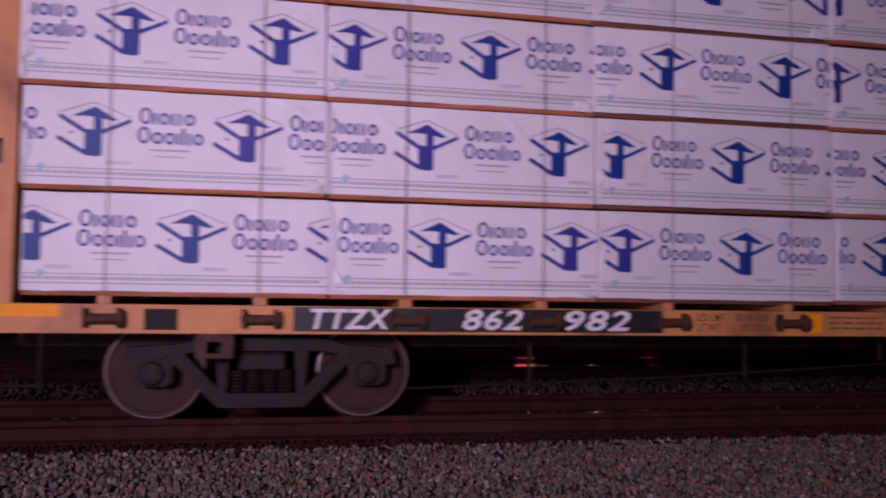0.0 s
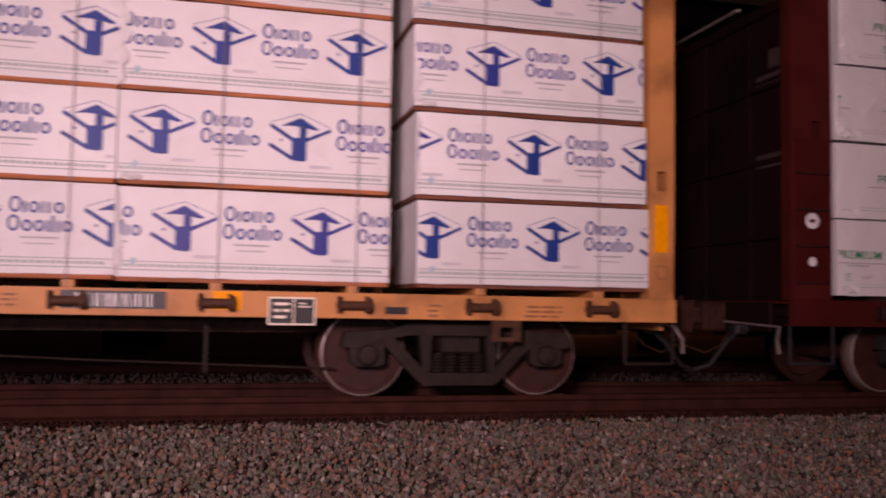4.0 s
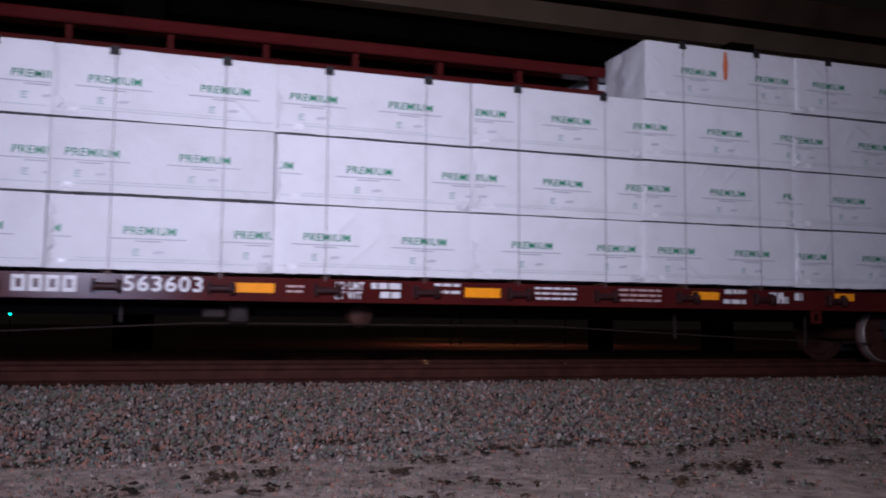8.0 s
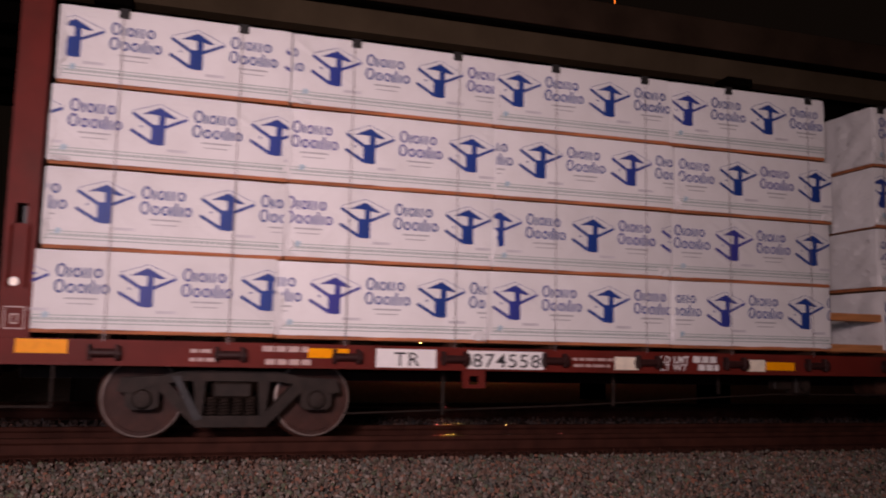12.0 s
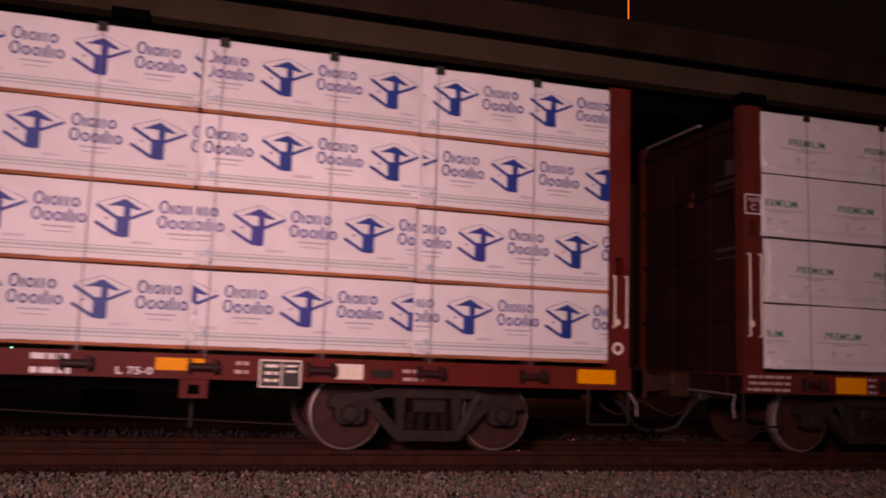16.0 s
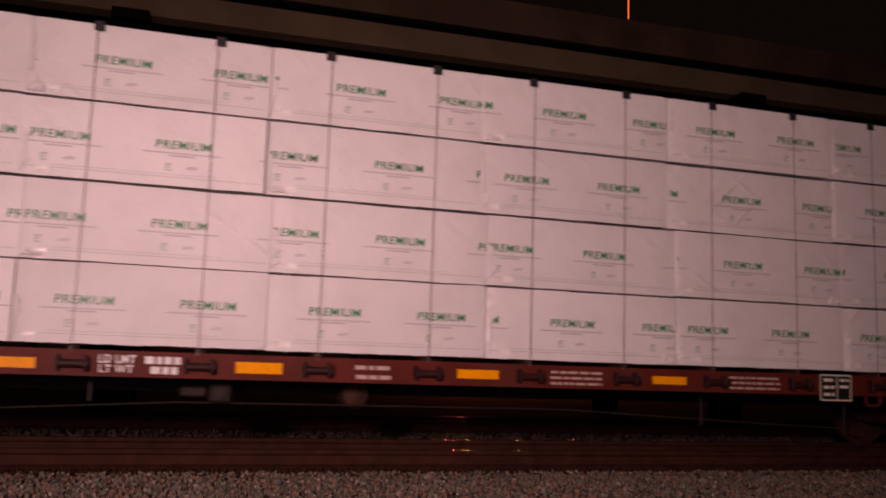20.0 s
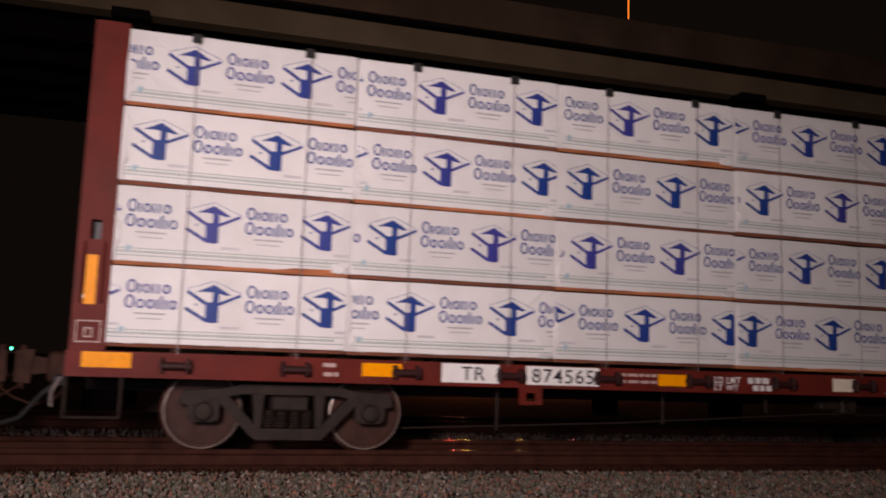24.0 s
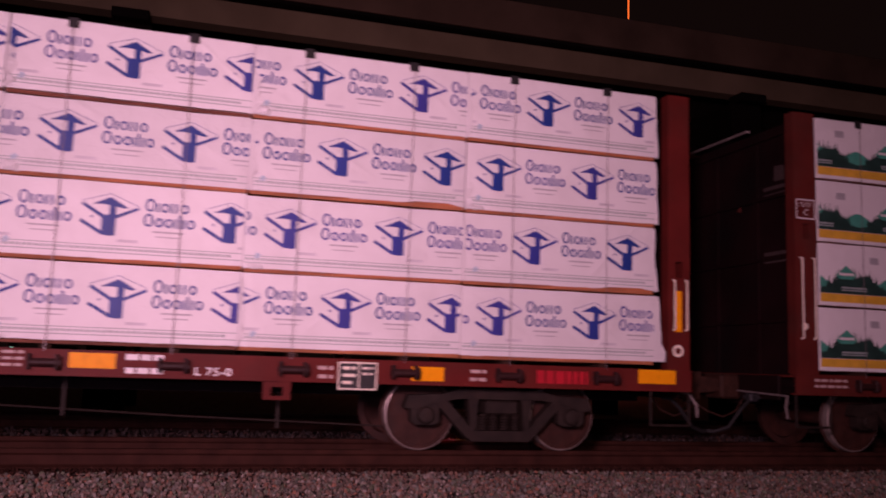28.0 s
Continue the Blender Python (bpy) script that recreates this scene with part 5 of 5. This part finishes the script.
        pipe(bm, [(xe + s * 0.05, 1.05, 0.68), (xe + s * 0.2, 1.02, 0.5), (xe + s * 0.4, 1.02, 0.42), (xe + s * 0.62, 1.06, 0.5), (xe + s * 0.8, 1.14, 0.62)], 0.012, 6)
        part("support_chain", bm, COUPLER_RUST, car)
        bm = bmesh.new()
        box(bm, min(xe + s * 0.06, xe + s * 0.2), max(xe + s * 0.06, xe + s * 0.2), 0.68, 0.82, 0.64, 0.76, 0.02)
        tube(bm, (xe + s * 0.13, 0.6, 0.7), (xe + s * 0.13, 0.92, 0.7), 0.025, 8)
        part("angle_cock", bm, STEEL_GREY, car)
        bm = bmesh.new()
        pipe(bm, [(xe + s * 0.1, 0.75, 0.72), (xe + s * 0.3, 0.74, 0.55), (xe + s * 0.5, 0.75, 0.3), (xe + s * 0.68, 0.8, 0.24), (xe + s * 0.76, 0.84, 0.25)], 0.026, 8)
        part("air_hose", bm, RUBBER, car)
        bm = bmesh.new()
        xa, xb = xe, xe - s * 0.52
        pipe(bm, [(xa, 0.03, 0.76), (xa, 0.03, 0.36), (xb, 0.03, 0.36), (xb, 0.03, 0.76)], 0.016, 6)
        part("sill_step", bm, STEEL_GREY if key == "B" else STEEL_DARK, car, "bent steel corner step")
        bm = bmesh.new()
        pipe(bm, [(xe + s * 0.06, 0.12, 0.74), (xe + s * 0.13, 0.06, 0.6), (xe + s * 0.12, 0.04, 0.46)], 0.016, 6)
        pipe(bm, [(xe + s * 0.06, 0.12, 0.74), (xe + s * 0.06, 1.3, 0.78)], 0.013, 6)
        part("uncoupling_lever", bm, RAIL_GREY, car, "bent uncoupling lever with a pale grip")
    # under the deck: brake pipe, reservoir, valve, rods
    bm = bmesh.new()
    pipe(bm, [(3.2, 0.5, 0.26), (6.0, 0.55, 0.35), (9.0, 0.6, 0.5), (13.5, 0.6, 0.5), (16.5, 0.55, 0.36), (18.8, 0.5, 0.28)], 0.011, 6)
    part("brake_rod", bm, STEEL_DARK, car)
    for x, z in ((4.36, 0.24), (6.58, 0.34), (8.1, 0.5), (15.4, 0.34), (17.6, 0.24)):
        bm = bmesh.new()
        box(bm, x - 0.018, x + 0.018, 0.5, 0.52, z, 0.8, 0.004)
        part("rod_hanger", bm, STEEL_DARK, car)
    bm = bmesh.new()
    lathe_y(bm, [(0.04, 0.6), (0.14, 0.63), (0.17, 0.7), (0.17, 1.1)], 18, 10.95, 0.62)
    part("air_reservoir", bm, COUPLER_RUST, car, "rusty round air reservoir")
    bm = bmesh.new()
    box(bm, 9.3, 9.55, 0.5, 0.75, 0.5, 0.74, 0.03)
    tube(bm, (9.42, 0.45, 0.62), (9.42, 0.6, 0.62), 0.07, 12)
    box(bm, 9.0, 9.28, 0.55, 0.7, 0.56, 0.68, 0.02)
    part("control_valve", bm, STEEL_DARK, car, "grimy brake control valve")
    TRAIN.append((car, STARTS[key], 0.0, 0.0, 0))
    return car

CARS = {
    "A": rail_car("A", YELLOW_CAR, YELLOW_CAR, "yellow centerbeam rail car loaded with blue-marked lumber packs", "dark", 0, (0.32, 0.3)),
    "B": rail_car("B", GLOSS_RED, NEAR_BLACK_RED, "glossy dark red centerbeam car with stepped loading height", "grey", -1, (0.52, 0.5)),
    "C": rail_car("C", RED_CAR, DARK_WALL_RED, "oxide red centerbeam car loaded with blue-marked packs", "dark", -1, (0.31, 0.3)),
    "D": rail_car("D", BROWN_CAR, DARK_WALL_RED, "brown-red centerbeam car loaded with packs printed PREMIUM", "dark", -1, (0.31, 0.33)),
    "E": rail_car("E", RED_CAR, NEAR_BLACK_RED, "oxide red centerbeam car with torn wraps at its end", "dark", 0, (0.36, 0.32)),
    "F": rail_car("F", BROWN_CAR, NEAR_BLACK_RED, "dark red centerbeam car loaded with forest-printed packs", "dark", 0, (0.36, 0.3)),
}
PAINTS = {"A": YELLOW_CAR, "B": GLOSS_RED, "C": RED_CAR, "D": BROWN_CAR, "E": RED_CAR, "F": BROWN_CAR}
STENCILS = {"white": WHITE_PAINT, "faded": FADED_PAINT, "dark": DARK_STENCIL}
_rng = random.Random(77)

def bars(x0, x1, z0, z1, lines):
    """Lines of illegible stencilling as plain bars."""
    out = []
    h = (z1 - z0) / (lines * 2.3 - 1.3)
    for k in range(lines):
        z = z0 + k * h * 2.3
        x = x0 + _rng.uniform(0, 0.08) * (x1 - x0)
        while x < x1 - 0.02:
            w = min(_rng.uniform(0.05, 0.15), x1 - x)
            out.append(rect(x, x + w, z, z + h))
            x += w + 0.022
    return out

def decal(key, what, x0, x1, z0, z1, arg):
    """Sheets, plates and stencilling on a side sill."""
    car = CARS[key]
    low, high = SILLS[key]
    z0, z1 = max(z0, low + 0.022), min(z1, high - 0.008)
    at = pose(0, 0, 0)
    if what == "jack":
        jack_pad(car, x0, x1, 0.57, PAINTS[key], low)
    elif what in ("reflector", "sheet"):
        bm = bmesh.new()
        box(bm, x0, x1, -0.004, -0.001, z0, z1)
        m, n = (REFLECTOR, "orange reflective sheet") if what == "reflector" else (REFLECTOR_WHITE, "pale reflective sheet")
        part("reflector", bm, m, car, n)
    elif what.startswith("plate"):
        bm = bmesh.new()
        box(bm, x0, x1, -0.003, -0.001, z0, z1)
        m = {"black": BLACK_PAINT, "white": TAG_WHITE, "dark": STEEL_DARK, "grey": STEEL_GREY}[what[6:]]
        part("number_panel" if what[6:] in ("black", "white") else "data_plate", bm, m, car, what[6:] + " painted panel on the sill")
    elif what == "frame":
        zf = z0 - 0.09
        bm = bmesh.new()
        box(bm, x0, x1, -0.009, -0.002 - 0.012, zf, z1 + 0.01)
        board = part("consolidated_stencil", bm, BLACK_PAINT, car, "black stencil board with a white border")
        w = x1 - x0
        part("border", flat_mesh("border", ring(x0, x1, zf, z1 + 0.01, 0.016) + [rect(x0 + w * 0.52, x0 + w * 0.55, zf, z1)] , REFLECTOR_WHITE, -0.0165), None, board)
        for bar in bars(x0 + 0.05, x0 + w * 0.45, zf + 0.06, z1 - 0.04, 3) + bars(x0 + w * 0.62, x1 - 0.05, zf + 0.16, z1 - 0.04, 2):
            part("stencil_bar", flat_mesh("stencil_bar", [bar], REFLECTOR_WHITE, -0.0165), None, board)
    elif what in ("text", "textd", "brand"):
        m = DARK_STENCIL if what == "textd" else WHITE_PAINT
        if what == "brand":
            w = (x1 - x0) / 4
            polys = []
            for k in range(4):
                polys += ring(x0 + w * k, x0 + w * (k + 0.84), z0, z1, 0.042)
        else:
            bold = 0.002 if what == "textd" else 0.022
            polys = shifted(word(arg, z1 - z0, x1 - x0, bold, 0.22 if key == "A" and what == "text" else 0.0), x0, z0)
        part("stencilled_mark", flat_mesh("stencilled_mark", polys, BLACK_PAINT if what == "textd" else m, -0.006), None, car, "stencilled " + arg if what != "brand" else "white block mark")
    elif what == "bars":
        for bar in bars(x0, x1, z0, z1, int(arg[-1])):
            part("stencil_bar", flat_mesh("stencil_bar", [bar], STENCILS[arg[:-1]], -0.003), None, car)
    elif what == "scribble":
        polys, w = [stroke(x0, z0 + 0.01, x1, z0 + 0.03, 0.01)], (x1 - x0) / 5
        for k in range(4):
            loop = oval(0, 0, w * (0.9 + 0.25 * (k % 2)), (z1 - z0) * (0.75 - 0.12 * (k % 2)), 0.013)
            polys += [[(x0 + w * (k + 0.3) + a + 0.3 * b, z0 + 0.04 + b) for a, b in q] for q in loop[k % 3:]]
        part("scrawl", flat_mesh("scrawl", polys, FADED_PAINT, -0.003), None, car, "pale spray-painted scrawl")
    elif what == "redpatch":
        part("bright_red_lettering", flat_mesh("bright_red_lettering", bars(x0, x1, z0, z1, 1), FRESH_RED, -0.003), None, car, "bright red painted blocks")

decal("A", "reflector", -0.10, 0.33, 0.902, 1.012, "")
decal("A", "plate_dark", 0.97, 1.23, 0.800, 0.970, "")
decal("A", "plate_black", 2.15, 5.45, 0.786, 1.015, "")
decal("A", "text", 2.29, 2.97, 0.814, 0.985, "TTZX")
decal("A", "text", 3.59, 4.13, 0.811, 0.997, "862")
decal("A", "text", 4.52, 5.14, 0.806, 0.992, "982")
decal("A", "textd", 5.80, 6.08, 0.905, 0.975, "LD LMT")
decal("A", "textd", 5.80, 6.03, 0.812, 0.882, "LT WT")
decal("A", "bars", 6.16, 6.56, 0.905, 0.975, "dark1")
decal("A", "bars", 6.24, 6.56, 0.812, 0.882, "dark1")
decal("A", "reflector", 6.91, 7.08, 0.801, 0.981, "")
decal("A", "bars", 7.15, 7.73, 0.836, 0.959, "dark3")
decal("A", "bars", 8.30, 8.46, 0.918, 0.984, "dark1")
decal("A", "bars", 9.63, 10.14, 0.866, 0.964, "dark3")
decal("A", "reflector", 10.92, 11.36, 0.907, 1.019, "")
decal("A", "bars", 11.70, 12.21, 0.856, 1.006, "dark2")
decal("A", "bars", 13.03, 13.76, 0.872, 0.991, "dark3")
decal("A", "jack", 10.66, 10.93, 0.581, 0.762, "")
decal("A", "bars", 14.07, 14.45, 0.811, 0.979, "dark2")
decal("A", "reflector", 14.50, 14.94, 0.919, 1.007, "")
decal("A", "bars", 15.50, 16.07, 0.838, 0.944, "dark3")
decal("A", "plate_black", 16.40, 17.26, 0.828, 0.981, "")
decal("A", "bars", 16.50, 17.15, 0.845, 0.959, "white1")
decal("A", "reflector", 17.65, 17.90, 0.833, 1.011, "")
decal("A", "jack", 1.37, 1.67, 0.616, 0.776, "")
decal("A", "frame", 18.13, 18.55, 0.667, 0.945, "")
decal("A", "plate_grey", 19.19, 19.40, 0.814, 0.882, "")
decal("A", "bars", 19.59, 19.73, 0.788, 0.910, "dark3")
decal("A", "bars", 20.54, 20.93, 0.804, 0.914, "dark3")
decal("A", "jack", 20.23, 20.52, 0.566, 0.712, "")
decal("B", "reflector", 0.79, 1.27, 0.779, 0.985, "")
decal("B", "bars", 1.31, 1.70, 0.806, 0.937, "white2")
decal("B", "bars", 2.23, 2.43, 0.787, 0.934, "white2")
decal("B", "bars", 2.48, 3.11, 0.754, 0.978, "white3")
decal("B", "reflector", 3.72, 4.19, 0.835, 0.940, "")
decal("B", "bars", 4.60, 4.95, 0.805, 0.963, "white2")
decal("B", "bars", 5.02, 5.42, 0.798, 0.987, "faded3")
decal("B", "frame", 5.76, 5.97, 0.793, 1.008, "")
decal("B", "reflector", 6.14, 6.60, 0.853, 0.958, "")
decal("B", "brand", 7.01, 7.68, 0.823, 1.000, "")
decal("B", "text", 8.13, 8.98, 0.841, 1.023, "563603")
decal("B", "reflector", 9.31, 9.78, 0.852, 0.963, "")
decal("B", "bars", 9.91, 10.12, 0.862, 0.947, "faded2")
decal("B", "text", 10.49, 10.84, 0.909, 1.002, "LD LMT")
decal("B", "text", 10.49, 10.81, 0.794, 0.888, "LT WT")
decal("B", "bars", 10.91, 11.31, 0.925, 0.999, "white1")
decal("B", "bars", 11.03, 11.31, 0.817, 0.892, "white1")
decal("B", "bars", 11.69, 12.05, 0.885, 1.010, "white2")
decal("B", "reflector", 12.11, 12.58, 0.845, 0.965, "")
decal("B", "bars", 13.04, 13.63, 0.835, 0.994, "white3")
decal("B", "bars", 14.20, 14.87, 0.834, 0.997, "faded3")
decal("B", "reflector", 15.35, 15.77, 0.874, 0.981, "")
decal("B", "bars", 15.84, 16.20, 0.828, 1.029, "white2")
decal("B", "bars", 16.57, 16.82, 0.902, 0.996, "white1")
decal("B", "bars", 17.00, 17.14, 0.892, 0.996, "white1")
decal("B", "reflector", 17.70, 18.04, 0.898, 1.003, "")
decal("B", "bars", 16.61, 16.90, 0.847, 0.940, "white1")
decal("B", "bars", 19.24, 19.46, 0.882, 0.951, "faded1")
decal("B", "bars", 19.61, 19.82, 0.832, 0.980, "white2")
decal("B", "bars", 20.26, 20.59, 0.848, 0.975, "white2")
decal("B", "reflector", 20.70, 21.15, 0.822, 1.023, "")
decal("B", "jack", 4.47, 4.67, 0.589, 0.767, "")
decal("B", "jack", 17.31, 17.48, 0.600, 0.731, "")
decal("C", "reflector", -0.14, 0.33, 0.875, 1.011, "")
decal("C", "bars", 1.48, 1.73, 0.818, 0.944, "faded2")
decal("C", "bars", 2.21, 2.72, 0.797, 0.991, "faded2")
decal("C", "reflector", 2.69, 3.13, 0.876, 0.977, "")
decal("C", "plate_white", 3.43, 4.11, 0.781, 0.989, "")
decal("C", "textd", 3.63, 3.92, 0.805, 0.952, "TR")
decal("C", "plate_white", 4.48, 5.41, 0.778, 0.988, "")
decal("C", "textd", 4.54, 5.36, 0.804, 0.956, "874558")
decal("C", "bars", 5.75, 6.30, 0.826, 0.931, "faded2")
decal("C", "sheet", 6.32, 6.64, 0.799, 0.952, "")
decal("C", "text", 6.94, 7.33, 0.890, 0.975, "LD LMT")
decal("C", "text", 6.94, 7.30, 0.799, 0.878, "LT WT")
decal("C", "bars", 7.38, 7.76, 0.898, 0.978, "white1")
decal("C", "bars", 7.45, 7.76, 0.807, 0.880, "white1")
decal("C", "sheet", 8.15, 8.43, 0.805, 0.949, "")
decal("C", "reflector", 8.44, 8.87, 0.823, 0.924, "")
decal("C", "jack", 4.43, 4.70, 0.573, 0.742, "")
decal("C", "bars", 10.59, 10.96, 0.829, 0.951, "white2")
decal("C", "bars", 11.15, 11.38, 0.885, 0.932, "white1")
decal("C", "bars", 11.81, 12.61, 0.809, 0.949, "faded3")
decal("C", "sheet", 13.08, 13.30, 0.808, 0.952, "")
decal("C", "reflector", 13.30, 13.68, 0.826, 0.935, "")
decal("C", "bars", 16.03, 16.43, 0.779, 0.982, "white2")
decal("C", "text", 16.84, 17.19, 0.795, 0.874, "L 75-0")
decal("C", "reflector", 17.21, 17.69, 0.848, 0.974, "")
decal("C", "bars", 18.00, 18.14, 0.831, 0.959, "faded2")
decal("C", "frame", 18.25, 18.69, 0.672, 0.978, "")
decal("C", "jack", 17.46, 17.74, 0.600, 0.760, "")
decal("C", "sheet", 19.05, 19.36, 0.803, 0.966, "")
decal("C", "plate_dark", 19.44, 19.70, 0.825, 0.916, "")
decal("C", "bars", 19.79, 20.04, 0.803, 0.927, "faded2")
decal("C", "reflector", 21.90, 22.38, 0.829, 0.993, "")
decal("D", "bars", -0.28, 0.37, 0.798, 0.992, "faded3")
decal("D", "reflector", 1.05, 1.52, 0.776, 0.995, "")
decal("D", "bars", 1.54, 1.68, 0.796, 0.994, "faded3")
decal("D", "text", 2.24, 2.90, 0.780, 0.972, "NDYX")
decal("D", "text", 3.27, 4.16, 0.779, 0.990, "738475")
decal("D", "bars", 4.48, 4.65, 0.769, 0.960, "faded2")
decal("D", "reflector", 4.69, 5.17, 0.842, 0.938, "")
decal("D", "sheet", 5.18, 5.41, 0.832, 0.936, "")
decal("D", "bars", 5.77, 5.88, 0.806, 0.951, "faded1")
decal("D", "bars", 6.05, 6.42, 0.830, 0.976, "faded2")
decal("D", "reflector", 7.14, 7.62, 0.831, 0.934, "")
decal("D", "jack", 4.15, 4.52, 0.606, 0.732, "")
decal("D", "text", 8.20, 8.55, 0.903, 0.987, "LD LMT")
decal("D", "text", 8.21, 8.53, 0.807, 0.886, "LT WT")
decal("D", "bars", 8.63, 8.99, 0.905, 0.979, "white1")
decal("D", "bars", 8.69, 8.99, 0.804, 0.878, "white1")
decal("D", "reflector", 9.54, 10.02, 0.836, 0.953, "")
decal("D", "bars", 10.78, 11.20, 0.810, 0.956, "faded2")
decal("D", "reflector", 11.96, 12.45, 0.849, 0.949, "")
decal("D", "bars", 13.07, 13.74, 0.809, 0.965, "faded3")
decal("D", "reflector", 14.41, 14.87, 0.847, 0.941, "")
decal("D", "bars", 15.46, 16.20, 0.814, 0.967, "faded3")
decal("D", "frame", 16.79, 17.27, 0.686, 1.021, "")
decal("D", "reflector", 18.03, 18.50, 0.833, 0.958, "")
decal("D", "sheet", 18.51, 18.77, 0.819, 0.946, "")
decal("D", "bars", 19.22, 19.80, 0.917, 0.967, "faded1")
decal("D", "plate_dark", 19.36, 19.61, 0.818, 0.885, "")
decal("D", "bars", 20.32, 20.46, 0.785, 1.000, "faded3")
decal("D", "reflector", 20.49, 20.97, 0.793, 1.011, "")
decal("D", "bars", 21.67, 22.30, 0.838, 0.891, "faded1")
decal("D", "jack", 17.48, 17.82, 0.653, 0.786, "")
decal("E", "reflector", -0.23, 0.24, 0.856, 1.010, "")
decal("E", "bars", 2.18, 2.35, 0.830, 0.971, "faded2")
decal("E", "reflector", 2.61, 3.05, 0.843, 0.986, "")
decal("E", "plate_white", 3.51, 4.19, 0.801, 1.013, "")
decal("E", "textd", 3.74, 4.02, 0.830, 0.980, "TR")
decal("E", "plate_white", 4.52, 5.44, 0.799, 1.012, "")
decal("E", "textd", 4.59, 5.37, 0.822, 0.984, "874565")
decal("E", "bars", 5.72, 6.20, 0.850, 0.963, "faded2")
decal("E", "reflector", 6.22, 6.66, 0.827, 0.966, "")
decal("E", "text", 6.99, 7.36, 0.878, 0.959, "LD LMT")
decal("E", "text", 6.99, 7.33, 0.792, 0.866, "LT WT")
decal("E", "bars", 7.46, 7.81, 0.885, 0.960, "white1")
decal("E", "bars", 7.52, 7.81, 0.798, 0.867, "white1")
decal("E", "sheet", 8.73, 9.07, 0.817, 0.979, "")
decal("E", "scribble", 9.55, 10.31, 0.797, 0.990, "")
decal("E", "bars", 11.81, 12.57, 0.858, 0.985, "faded2")
decal("E", "reflector", 13.05, 13.45, 0.855, 1.000, "")
decal("E", "jack", 4.45, 4.73, 0.618, 0.776, "")
decal("E", "bars", 14.85, 15.06, 0.845, 0.997, "faded3")
decal("E", "reflector", 15.47, 15.91, 0.845, 0.996, "")
decal("E", "bars", 15.98, 16.37, 0.803, 0.996, "white2")
decal("E", "text", 16.68, 17.05, 0.800, 0.886, "L 75-0")
decal("E", "bars", 17.94, 18.11, 0.808, 0.940, "faded2")
decal("E", "frame", 18.16, 18.59, 0.679, 0.981, "")
decal("E", "reflector", 18.98, 19.35, 0.808, 0.963, "")
decal("E", "bars", 19.66, 19.85, 0.823, 0.949, "faded2")
decal("E", "redpatch", 20.43, 21.11, 0.818, 0.966, "")
decal("E", "reflector", 21.77, 22.27, 0.849, 1.017, "")
decal("E", "jack", 17.38, 17.67, 0.618, 0.783, "")
decal("F", "bars", -0.12, 0.40, 0.862, 0.969, "faded2")

# orange spray marks on two wraps of the second car
for x in (3.78, 15.94):
    ob = thing("spray_mark", "orange spray-painted stroke on the white wrap", "spray mark")
    part("stroke", flat_mesh("stroke", [[(-0.03, 0.0), (0.02, -0.01), (0.045, 0.2), (0.015, 0.4), (-0.02, 0.39), (-0.045, 0.2)]], ORANGE_PAINT, 0), None, ob)
    TRAIN.append((ob, STARTS["B"] + x, -0.0135, 3.95, 0))

# ---------------------------------------------------------------- motion
def travel(t):
    d = t - 21.75
    return 3.97984 * d - 0.0028669 * d * d - 0.00002879 * d ** 3

def motions():
    times = [2.0 * k for k in range(15)]
    for ob, x, y, z, turn, *tilt in TRAIN:
        walk(ob, [(t, pose(x - travel(t), y, z, 0, tilt[0] if tilt else 0, turn)) for t in times])
    steps = [0.15 * k for k in range(187)]
    for w, x, y, z in WHEELS:
        walk(w, [(t, pose(x, y, z, 0, -math.degrees((travel(t) - travel(0)) / 0.42), 0)) for t in steps])

motions()
